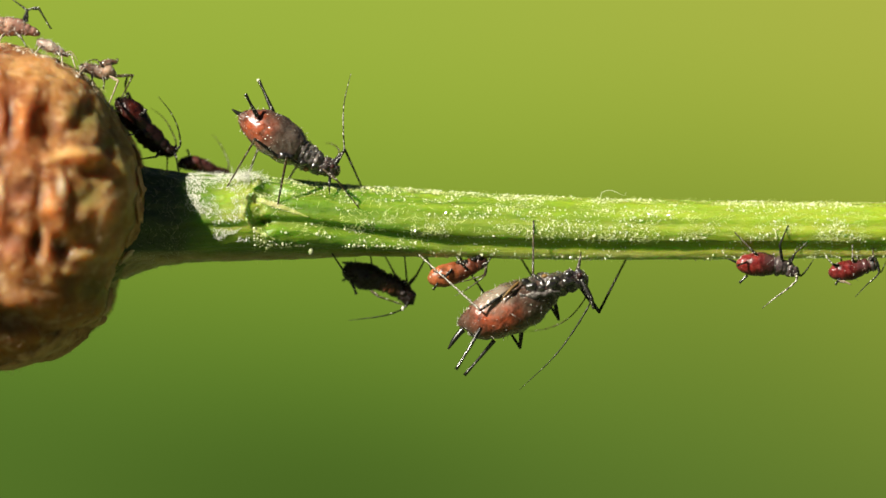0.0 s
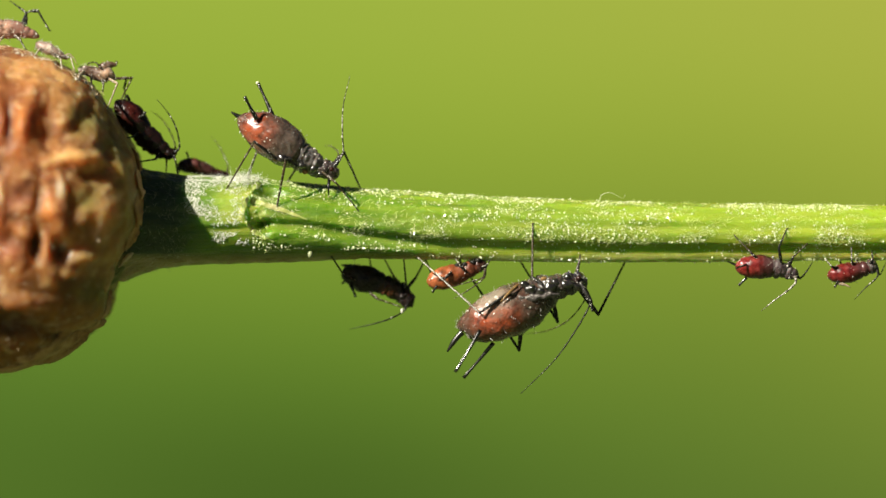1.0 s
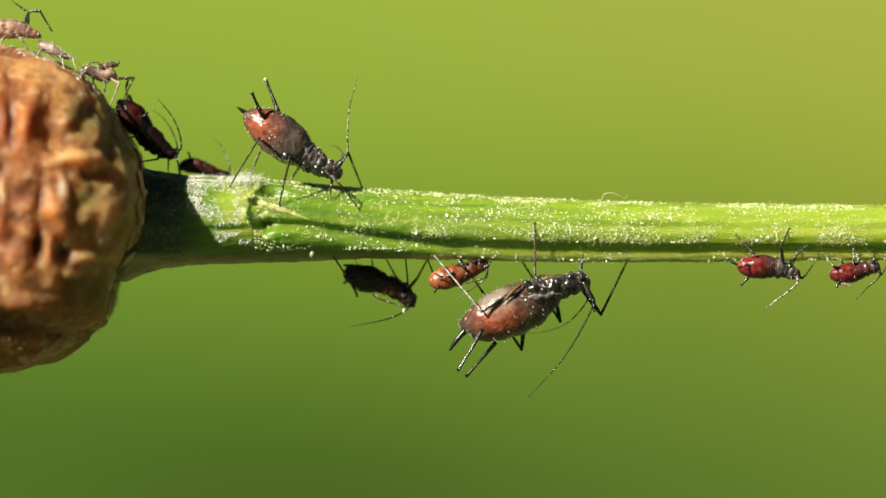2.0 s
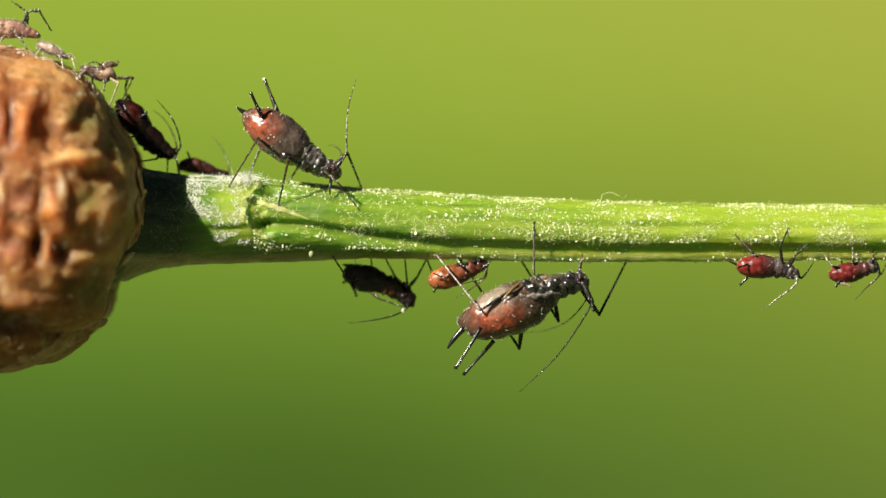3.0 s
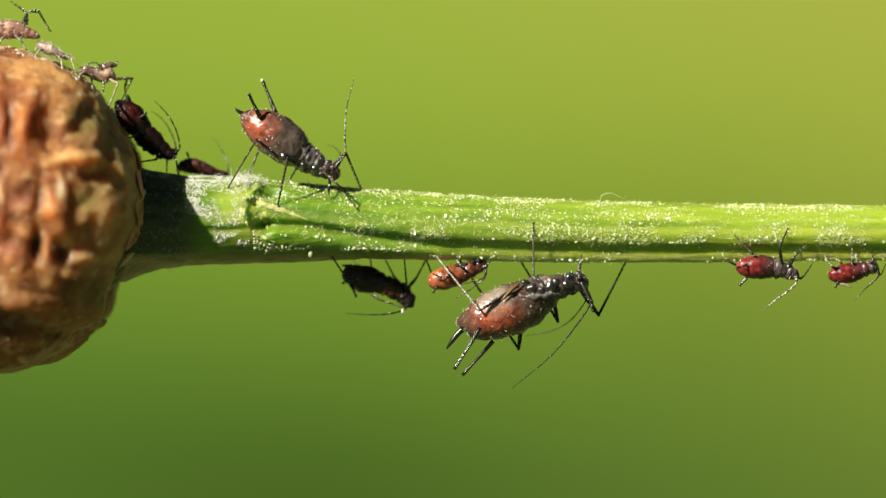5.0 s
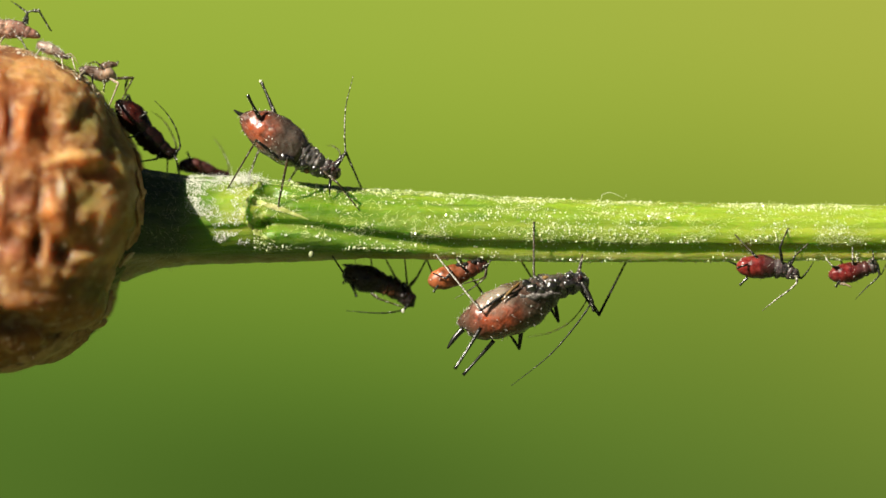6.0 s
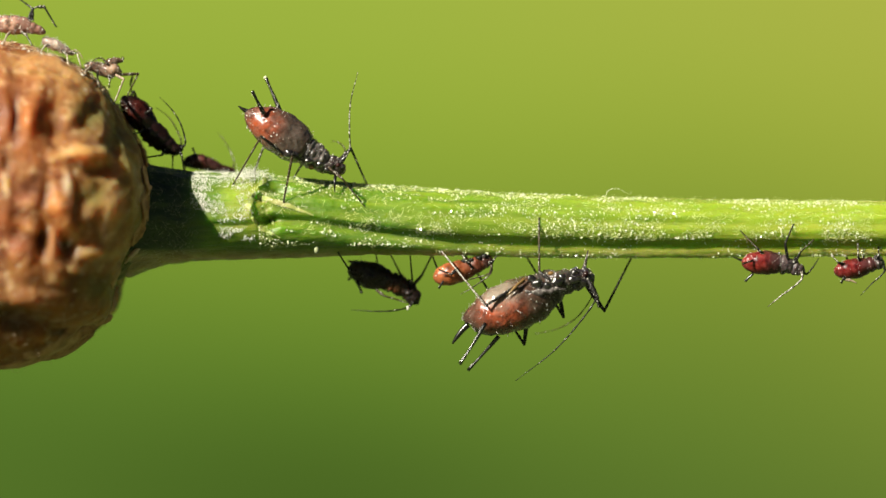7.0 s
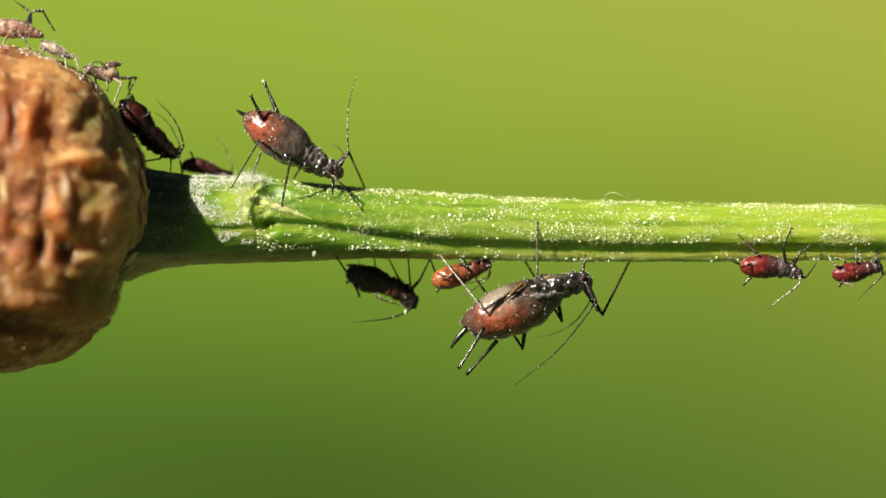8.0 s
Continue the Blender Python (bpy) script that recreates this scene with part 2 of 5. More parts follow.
def horn_material():
    m = Mat("polished_horn", 0.2, spec=0.5)
    m.set("Base Color", m.ramp(m.noise(6, 2), (0.3, (0.004, 0.004, 0.003)), (0.7, (0.010, 0.009, 0.006))))
    m.set("Coat Weight", 0.9).set("Coat Roughness", 0.27).set("Coat IOR", 1.6)
    m.bump(m.noise(12, 2), 0.008, 0.8)
    return m.m


def gloss_material():
    m = Mat("wet_black_chitin", 0.2, spec=0.6)
    m.set("Base Color", m.ramp(m.noise(5, 2), (0.3, (0.008, 0.007, 0.006)), (0.7, (0.022, 0.018, 0.015))))
    m.set("Coat Weight", 1.0).set("Coat Roughness", 0.26).set("Coat IOR", 1.9)
    m.bump(m.noise(7, 2), 0.02, 0.6)
    return m.m


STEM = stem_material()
HAIR = hair_material("white_hair", (0.78, 0.87, 0.33), 0.15, 0.0)
DRY_HAIR = hair_material("dry_hair", (0.88, 0.70, 0.45), 0.2, 0.0)
WOOL = hair_material("wool", (0.90, 0.93, 0.62), 0.2, 0.0)
TUFT = hair_material("white_wool", (0.94, 0.94, 0.84), 0.2, 0.0)
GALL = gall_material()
GLINT = glint_material()
BLACK = limb_material("black_chitin", (0.009, 0.008, 0.006), 0.2, 0.4, 0.64, 0.5)
BROWN = limb_material("brown_chitin", (0.04, 0.026, 0.010), 0.18, 0.5, 0.6)
SHINE = limb_material("glassy_limb", (0.035, 0.028, 0.018), 0.14, 0.9)
GLINTY = limb_material("glinting_limb", (0.10, 0.085, 0.06), 0.14, 0.95, 0.52)
PALE = limb_material("pale_skin", (0.34, 0.25, 0.17), 0.3, 0.6)
OCHRE = limb_material("ochre_skin", (0.20, 0.115, 0.034), 0.3)
HORN = horn_material()
GLOSS = gloss_material()
# white bead colour used where limbs, bodies and gall would glint
BEAD = hair_material("white_glint_bead", (0.93, 0.91, 0.80), 0.08, 0.0)
DULL = limb_material("dull_feeler", (0.006, 0.005, 0.003), 0.35, 0.4, 0.66, 0.3)
SPARK = limb_material("sparkling_limb", (0.03, 0.025, 0.015), 0.14, 1.0, 0.55)
GREY = limb_material("grey_wax", (0.105, 0.092, 0.085), 0.2, 0.5)
EYE = limb_material("eye", (0.03, 0.006, 0.004), 0.08)
PALE_EGG = hair_material("egg_shell", (0.34, 0.38, 0.20), 0.35, 0.0)
BRISTLE = hair_material("bristle", (0.8, 0.78, 0.7), 0.2, 0.3)


def flake_material():
    m = Mat("dry_husk", 0.55)
    m.set("Base Color", m.ramp(m.noise(2.0, 4, 0.6, m.stretch(1, 1, 1)), (0.3, (0.28, 0.12, 0.04)), (0.5, (0.60, 0.33, 0.13)), (0.7, (0.80, 0.55, 0.27))))
    m.bump(m.noise(3, 4, 0.6), 0.10, 0.7)
    return m.m


def scale_material():
    m = Mat("dry_bud_scale", 0.45)
    m.set("Base Color", m.ramp(m.noise(3, 3, 0.6, m.stretch(0.4, 1, 2)), (0.3, (0.20, 0.32, 0.04)), (0.5, (0.40, 0.42, 0.12)), (0.72, (0.62, 0.55, 0.30))))
    m.bump(m.noise(5, 3), 0.06, 0.7)
    return m.m


def scar_material():
    m = Mat("pale_scar", 0.4)
    m.set("Base Color", m.ramp(m.noise(4, 4, 0.6), (0.3, (0.16, 0.28, 0.02)), (0.5, (0.34, 0.46, 0.08)), (0.7, (0.60, 0.66, 0.26))))
    m.set("Subsurface Weight", 0.3).set("Subsurface Radius", (0.5, 1.0, 0.12)).set("Subsurface Scale", 0.0005)
    m.bump(m.noise(9, 3), 0.05, 0.8)
    glitter(m, 0.6, 13, 0.08, 0.13)
    return m.m


def neck_material():
    m = Mat("olive_neck", 0.5)
    m.set("Base Color", m.ramp(m.noise(1.6, 5, 0.65, m.stretch(0.5, 1.6, 1.6)), (0.3, (0.08, 0.10, 0.02)), (0.5, (0.22, 0.22, 0.06)), (0.7, (0.40, 0.32, 0.13))))
    m.bump(m.noise(3, 4, 0.6, m.stretch(0.4, 1.5, 1.5)), 0.15, 0.8)
    return m.m


HUSK = flake_material()
NECK = neck_material()
SCALE = scale_material()
SCAR = scar_material()


def backdrop_material():
    m = bpy.data.materials.new("glowing_far_meadow")
    m.use_nodes = True
    t = m.node_tree
    t.nodes.clear()
    out = t.nodes.new("ShaderNodeOutputMaterial")
    # the surface glows by itself to stand in for a sunlit meadow
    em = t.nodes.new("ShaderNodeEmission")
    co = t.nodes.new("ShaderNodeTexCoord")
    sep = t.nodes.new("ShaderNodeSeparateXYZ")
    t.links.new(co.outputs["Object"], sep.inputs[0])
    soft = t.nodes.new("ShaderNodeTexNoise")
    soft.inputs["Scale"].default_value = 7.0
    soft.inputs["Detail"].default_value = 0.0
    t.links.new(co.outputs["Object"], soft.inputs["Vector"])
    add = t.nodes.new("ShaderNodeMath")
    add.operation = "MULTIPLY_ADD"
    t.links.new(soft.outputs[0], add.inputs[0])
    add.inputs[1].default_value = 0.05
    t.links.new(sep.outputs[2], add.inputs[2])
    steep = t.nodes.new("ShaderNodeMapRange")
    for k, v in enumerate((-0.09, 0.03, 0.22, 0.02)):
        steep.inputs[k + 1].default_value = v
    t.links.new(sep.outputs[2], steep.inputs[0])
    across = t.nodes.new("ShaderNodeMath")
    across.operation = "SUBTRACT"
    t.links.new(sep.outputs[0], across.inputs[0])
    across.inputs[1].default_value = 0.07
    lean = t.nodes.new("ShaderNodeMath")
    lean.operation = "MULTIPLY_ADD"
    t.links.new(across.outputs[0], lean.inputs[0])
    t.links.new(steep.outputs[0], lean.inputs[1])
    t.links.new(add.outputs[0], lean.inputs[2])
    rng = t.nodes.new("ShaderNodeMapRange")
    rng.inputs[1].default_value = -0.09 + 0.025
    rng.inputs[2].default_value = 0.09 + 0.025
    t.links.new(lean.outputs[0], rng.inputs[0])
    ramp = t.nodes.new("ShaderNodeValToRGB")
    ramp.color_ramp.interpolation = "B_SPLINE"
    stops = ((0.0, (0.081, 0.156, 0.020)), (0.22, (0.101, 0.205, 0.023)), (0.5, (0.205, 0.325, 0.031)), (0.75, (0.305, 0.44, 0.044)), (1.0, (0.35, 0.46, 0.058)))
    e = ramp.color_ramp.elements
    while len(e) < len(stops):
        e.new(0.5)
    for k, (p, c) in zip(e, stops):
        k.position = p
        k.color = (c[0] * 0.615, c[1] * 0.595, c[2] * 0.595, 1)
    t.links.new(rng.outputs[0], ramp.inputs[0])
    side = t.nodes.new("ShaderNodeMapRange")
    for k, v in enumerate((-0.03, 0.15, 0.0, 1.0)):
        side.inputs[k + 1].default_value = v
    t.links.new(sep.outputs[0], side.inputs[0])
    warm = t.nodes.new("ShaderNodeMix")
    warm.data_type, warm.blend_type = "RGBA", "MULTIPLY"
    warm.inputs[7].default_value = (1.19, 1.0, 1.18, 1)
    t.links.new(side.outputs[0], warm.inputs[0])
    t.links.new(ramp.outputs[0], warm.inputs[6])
    # a soft darker patch low in the backdrop
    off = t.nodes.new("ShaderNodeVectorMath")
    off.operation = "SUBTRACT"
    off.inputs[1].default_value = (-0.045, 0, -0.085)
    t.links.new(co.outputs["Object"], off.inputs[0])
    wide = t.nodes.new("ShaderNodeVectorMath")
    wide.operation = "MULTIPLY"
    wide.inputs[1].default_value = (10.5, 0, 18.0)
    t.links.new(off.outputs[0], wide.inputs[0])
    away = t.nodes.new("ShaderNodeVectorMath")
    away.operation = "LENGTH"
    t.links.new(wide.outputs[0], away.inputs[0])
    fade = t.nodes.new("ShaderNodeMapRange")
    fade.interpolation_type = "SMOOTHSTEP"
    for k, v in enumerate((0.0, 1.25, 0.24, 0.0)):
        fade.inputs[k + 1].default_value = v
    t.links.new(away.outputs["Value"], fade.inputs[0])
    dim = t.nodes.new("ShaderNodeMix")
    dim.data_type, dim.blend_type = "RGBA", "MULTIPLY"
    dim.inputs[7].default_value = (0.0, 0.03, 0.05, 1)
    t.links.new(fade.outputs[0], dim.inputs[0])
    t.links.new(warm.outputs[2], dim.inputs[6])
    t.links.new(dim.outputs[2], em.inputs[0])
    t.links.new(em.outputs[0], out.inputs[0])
    return m


def meadow_material():
    m = Mat("meadow", 0.9)
    n = m.noise(0.02, 5, 0.65)
    m.set("Base Color", m.ramp(n, (0.3, (0.026, 0.044, 0.010)), (0.6, (0.06, 0.085, 0.022)), (0.8, (0.11, 0.12, 0.04))))
    m.bump(m.noise(0.05, 4), 20, 0.8)
    return m.m


# ---------------------------------------------------------------- mesh tools
ORIGIN = {}


def part(name, bm, material, parent=None, label="", pivot=None, smooth=True, second=None):
    """Link a bmesh drawn in world millimetres as one mesh object under a thing or a part."""
    base = Vector(pivot) if pivot is not None else (ORIGIN[parent] if parent else Vector())
    for v in bm.verts:
        v.co = (v.co - base) * MM
    bmesh.ops.recalc_face_normals(bm, faces=bm.faces)
    me = bpy.data.meshes.new(name)
    bm.to_mesh(me)
    bm.free()
    me.polygons.foreach_set("use_smooth", [smooth] * len(me.polygons))
    me.materials.append(material)
    if second:
        me.materials.append(second)
    ob = new(name, me)
    ob.parent = parent
    ob.location = (base - (ORIGIN[parent] if parent else Vector())) * MM
    ORIGIN[ob] = base
    if label:
        tagged(ob, label)
    return ob


def thing(name, origin, label, category, group="", kind=""):
    ob = new(name)
    ob.empty_display_size = 0.0005
    ob.location = Vector(origin) * MM
    ORIGIN[ob] = Vector(origin)
    return tagged(ob, label, category, group, kind)


def spline(pts, n):
    """n points along a smooth curve through the given points (any dimension)."""
    a = np.array(pts, float)
    if len(a) == 2:
        return [a[0] + (a[1] - a[0]) * i / (n - 1) for i in range(n)]
    a = np.vstack([2 * a[0] - a[1], a, 2 * a[-1] - a[-2]])
    res = []
    for i in range(n):
        s = i / (n - 1) * (len(a) - 3)
        k = min(int(s), len(a) - 4)
        f = s - k
        p0, p1, p2, p3 = a[k:k + 4]
        res.append(0.5 * (2 * p1 + (p2 - p0) * f + (2 * p0 - 5 * p1 + 4 * p2 - p3) * f * f + (3 * p1 - p0 - 3 * p2 + p3) * f ** 3))
    return res


def loft(bm, rings):
    """Skin closed rings of vertices, with both ends capped."""
    vr = [[bm.verts.new(p) for p in r] for r in rings]
    n = len(vr[0])
    for a, b in zip(vr, vr[1:]):
        for i in range(n):
            bm.faces.new((a[i], a[(i + 1) % n], b[(i + 1) % n], b[i]))
    bm.faces.new(vr[0][::-1])
    bm.faces.new(vr[-1])


def tube(bm, pts, radii, sides=8, steps=0, knots=0, knot=0.0):
    """A tapered tube along a smooth curve; knots swellings along it."""
    n = steps or len(pts)
    line = [Vector(p) for p in spline(pts, n)]
    rr = [float(r[0]) for r in spline([(r,) for r in radii], n)]
    side = None
    rings = []
    for i, p in enumerate(line):
        t = (line[min(i + 1, n - 1)] - line[max(i - 1, 0)]).normalized()
        if side is None:
            side = t.cross(Vector((0, 1, 0.1))).normalized()
        side = (side - t * side.dot(t)).normalized()
        other = t.cross(side)
        r = max(rr[i], 0.002) * (1 + (knot * (0.5 + 0.5 * math.cos(2 * math.pi * knots * i / (n - 1))) if knots else 0))
        rings.append([p + (side * math.cos(a) + other * math.sin(a)) * r for a in (2 * math.pi * k / sides for k in range(sides))])
    loft(bm, rings)


def studs(bm, pts, r, n, size, seed):
    """White beads that imitate glints on the sunny side of a thin limb, as faces of its second material."""
    rnd = random.Random(seed)
    line = [Vector(p) for p in spline(pts, 40)]
    for _ in range(n):
        f = rnd.uniform(0.03, 0.97) * 38
        k = int(f)
        at = line[k].lerp(line[k + 1], f - k)
        run = (line[k + 1] - line[k]).normalized()
        out = TO_SUN + Vector((rnd.uniform(-1, 1), rnd.uniform(-1, 0.3), rnd.uniform(-1, 1))) * 0.8
        out = (out - run * out.dot(run)).normalized()
        c, q = at + out * r, size * rnd.choice((0.6, 0.8, 1.0, 1.5))
        vs = [bm.verts.new(c + d * q) for d in (run * 1.4, -run * 1.4, out, -out, run.cross(out), out.cross(run))]
        for i in (0, 1):
            for j in (2, 3):
                for m in (4, 5):
                    bm.faces.new((vs[i], vs[j], vs[m])).material_index = 1


def sack(bm, stations, wide=1.0, rings=22, sides=24, ribs=0, rib=0.03, lump=0.05, freq=3.0, seed=0):
    """A body segment: rings of given half height along a centre line, in (x, y, z, half height)."""
    line = spline(stations, rings)
    res = []
    for i, s in enumerate(line):
        p, h = Vector(s[:3]), max(float(s[3]), 0.01)
        a, b = line[max(i - 1, 0)], line[min(i + 1, rings - 1)]
        t = Vector((b - a)[:3])
        t.y = 0
        t.normalize()
        up = Vector((-t.z, 0, t.x))
        if ribs:
            h *= 1 - rib * (0.5 + 0.5 * math.cos(2 * math.pi * ribs * i / (rings - 1))) ** 4
        ring = []
        for k in range(sides):
            ang = 2 * math.pi * k / sides
            q = p + up * (h * math.cos(ang)) + Vector((0, 1, 0)) * (h * wide * math.sin(ang))
            w = noise.noise(q * freq + Vector((seed * 7.1, 0, 0))) + 0.5 * noise.noise(q * freq * 2.7 + Vector((0, seed * 3.3, 0)))
            ring.append(q + (q - p) * (lump * w))
        res.append(ring)
    loft(bm, res)


def ball(bm, c, r, squash=(1, 1, 1), u=12, v=8):
    m = Matrix.Translation(c) @ Matrix.Diagonal((r * squash[0], r * squash[1], r * squash[2], 1))
    bmesh.ops.create_uvsphere(bm, u_segments=u, v_segments=v, radius=1, matrix=m)


def strands(name, roots, material, parent, label, r=0.009, length=0.3, curl=0.6, sides=3, steps=4, seed=1, lay=0.0, flat=0.0):
    """Many fine hairs, from (root, normal) pairs, in one mesh."""
    rnd = random.Random(seed)
    verts, faces = [], []
    for p, nrm in roots:
        ln = length * rnd.uniform(0.45, 1.5)
        d = (nrm * (1 - lay) + Vector((rnd.uniform(-1, 1), rnd.uniform(-1, 1), rnd.uniform(-1, 1))) * (0.55 + lay)).normalized()
        if d.dot(nrm) < 0.05:
            d = (d + nrm * (0.1 - d.dot(nrm))).normalized()
        d = (d - nrm * (d.dot(nrm) * flat)).normalized()
        bend = Vector((rnd.uniform(-1, 1), rnd.uniform(-1, 1), rnd.uniform(-1, 1))) * curl
        q, base = Vector(p), len(verts)
        for s in range(steps):
            side = d.cross(Vector((0.3, 0.9, 0.2))).normalized()
            other = d.cross(side)
            rad = r * (1 - 0.75 * s / (steps - 1))
            for k in range(sides):
                a = 2 * math.pi * k / sides
                verts.append(q + (side * math.cos(a) + other * math.sin(a)) * rad)
            q = q + d * (ln / (steps - 1))
            d = (d + bend * (1.0 / steps)).normalized()
            d = (d - nrm * (max(0.0, d.dot(nrm)) * flat)).normalized()
            if d.dot(nrm) < -0.1:
                d = (d - nrm * (d.dot(nrm) * 0.9)).normalized()
        for s in range(steps - 1):
            for k in range(sides):
                a, b = base + s * sides + k, base + s * sides + (k + 1) % sides
                faces.append((a, b, b + sides, a + sides))
    o = ORIGIN[parent]
    me = bpy.data.meshes.new(name)
    me.from_pydata([tuple((v - o) * MM) for v in verts], [], faces)
    me.polygons.foreach_set("use_smooth", [True] * len(me.polygons))
    me.materials.append(material)
    ob = new(name, me)
    ob.parent = parent
    ORIGIN[ob] = o
    return tagged(ob, label, kind="stuff")


def grains(name, roots, material, parent, label, r=0.0125, seed=2):
    """Many tiny eight-sided grains on a surface, in one mesh."""
    rnd = random.Random(seed)
    verts, faces = [], []
    o = ORIGIN[parent]
    for p, nrm in roots:
        b, q = len(verts), r * rnd.choice((0.5, 0.7, 0.9, 1.1, 1.9))
        turn = Euler((rnd.uniform(0, 6), rnd.uniform(0, 6), rnd.uniform(0, 6))).to_matrix()
        for d in ((1.5, 0, 0), (-1.5, 0, 0), (0, 1, 0), (0, -1, 0), (0, 0, 1), (0, 0, -1)):
            verts.append((p + nrm * q * 0.4 + turn @ Vector(d) * q * rnd.uniform(0.6, 1.3) - o) * MM)
        for x in (0, 1):
            for y in (2, 3):
                for z in (4, 5):
                    faces.append((b + x, b + y, b + z))
    me = bpy.data.meshes.new(name)
    me.from_pydata([tuple(v) for v in verts], [], faces)
    me.materials.append(material)
    ob = new(name, me)
    ob.parent = parent
    ORIGIN[ob] = o
    return tagged(ob, label, kind="stuff")


# ---------------------------------------------------------------- the setting
def plane_box(bm, x0, x1, y0, y1, z0, z1):
    vs = [bm.verts.new((x, y, z)) for x in (x0, x1) for y in (y0, y1) for z in (z0, z1)]
    for f in ((0, 1, 3, 2), (4, 6, 7, 5), (0, 4, 5, 1), (2, 3, 7, 6), (0, 2, 6, 4), (1, 5, 7, 3)):
        bm.faces.new([vs[i] for i in f])


def build_setting():
    bm = bmesh.new()
    plane_box(bm, -400000, 400000, -400000, 400000, -520, -480)
    tagged(part("ground", bm, meadow_material(), smooth=False), "green summer meadow under the plant", "ground", kind="structure")
    bm = bmesh.new()
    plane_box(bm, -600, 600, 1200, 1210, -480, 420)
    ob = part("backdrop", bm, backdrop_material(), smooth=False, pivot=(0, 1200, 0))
    tagged(ob, "far meadow backdrop in blurred soft greens, glowing in place of sunlight", "backdrop", kind="structure")


build_setting()

# ---------------------------------------------------------------- the stem
AXIS_X = [-10.036, -9.536, -8.964, -8.107, -5.964, -4, -2.571, 0.286, 2.071, 5.643, 9.214, 14]
AXIS_Z = [0.964, 0.982, 1, 1, 0.982, 0.929, 0.893, 0.786, 0.714, 0.643, 0.625, 0.625]
THICK = [1.85, 1.66, 1.5, 1.375, 1.286, 1.179, 1.071, 1, 0.964, 0.911, 0.857, 0.804]
GROOVE_X = [-7.929, -6.143, -5.429, -4.179, -3.286, -2.393, 0.286, 3.857, 9.214, 14]
GROOVE_A = [103, 100, 95, 97, 103, 110, 126, 129, 131, 134]
GROOVE_W = [3, 3, 6, 6, 7, 8, 11, 12, 12, 12]
LIP_A = [0, 40, 58, 64, 75, 95, 105, 118, 126]
LIP_X = [-5.875, -5.75, -6.018, -6.125, -6.143, -6.107, -5.857, -5.464, -5.25]
LIP_H = [0.04, 0.06, 0.07, 0.08, 0.08, 0.07, 0.05, 0.02, 0.0]


# hollows behind the torn lip: x, angle, width, angle's width, depth
HOLLOWS = ((-5.60, 98, 0.22, 10, 0.27), (-5.90, 63, 0.16, 6, 0.18), (-5.38, 42, 0.36, 13, 0.19), (-5.75, 80, 0.13, 8, 0.10))


def stem_at(x, deg):
    """A point of the stem's skin: deg 0 is its top, 90 faces the lens, 180 its underside."""
    cz, r = np.interp(x, AXIS_X, AXIS_Z), np.interp(x, AXIS_X, THICK)
    g = deg - np.interp(x, GROOVE_X, GROOVE_A)
    k = 1.0
    on = np.interp(x, [-8.196, -7.75, -6.321, -5.929, -5.464], [0, 0.55, 0.55, 0.3, 1])
    hw = np.interp(x, GROOVE_X, GROOVE_W)
    k -= on * np.interp(x, [-2.0, 3.0], [0.165, 0.15]) / (1 + math.exp(max(-30, min(30, (abs(g) - hw) / 1.5))))      # the furrow
    k += on * 0.025 * math.exp(-((g + hw + 6) / 7.0) ** 2)                       # its upper lip
    rib = np.interp(x, [-5.429, -2.393, 0.643, 3.0], [15, 13, 12, 14])
    k += on * np.interp(x, [-2.4, 2.0], [0.105, 0.15]) * math.exp(-((g - hw - rib) / rib) ** 2)                        # the rib below it
    k -= on * 0.03 * math.exp(-((g + 50) / 7.0) ** 2) + on * 0.03 * math.exp(-((g + 82) / 6.0) ** 2)
    k += 0.018 * math.cos(radians(deg * 11))
    k += 0.055 * math.exp(-((deg - 176) / 16.0) ** 2) * max(0.0, min(1.0, (3.857 - x) / 4))
    # the node: a swollen collar that ends in a torn lip
    side = min(abs(deg), 126)
    lip = np.interp(side, LIP_A, LIP_X) + 0.10 * noise.noise(Vector((deg * 0.08, 3.1, 0))) + 0.06 * noise.noise(Vector((deg * 0.2, 1.1, 0)))
    if x < -2.929:
        edge = 0.05 + 0.3 * max(0.0, noise.noise(Vector((deg * 0.07, 5.5, 0))))
        s = 1 / (1 + math.exp(max(-40, min(40, (x - lip) / edge))))
        near = math.exp(-((x - lip) / 1.2) ** 2)
        k += np.interp(side, LIP_A, LIP_H) * (1 + 0.5 * noise.noise(Vector((deg * 0.09, 8.8, 0)))) * s * near
        k += (0.045 + 0.06 * noise.noise(Vector((deg * 0.1, 4.4, 0)))) * np.interp(side, [0, 10, 100, 126], [0, 1, 1, 0]) * math.exp(-((x - lip + 0.08) / (0.09 + 0.04 * noise.noise(Vector((deg * 0.05, 0, 6))))) ** 2)
        for hx, hd, wx, wd, deep in HOLLOWS:
            k -= deep * math.exp(-((x - hx) / wx) ** 2 - ((deg - hd) / wd) ** 2)
    q = Vector((x * 0.8, math.cos(radians(deg)) * 1.6, math.sin(radians(deg)) * 1.6))
    k += 0.022 * noise.noise(q * 1.3) + 0.02 * noise.noise(q * 4.1) + 0.008 * noise.noise(q * 9.3)
    a = radians(deg)
    return Vector((x, -r * k * math.sin(a), cz + r * k * math.cos(a)))


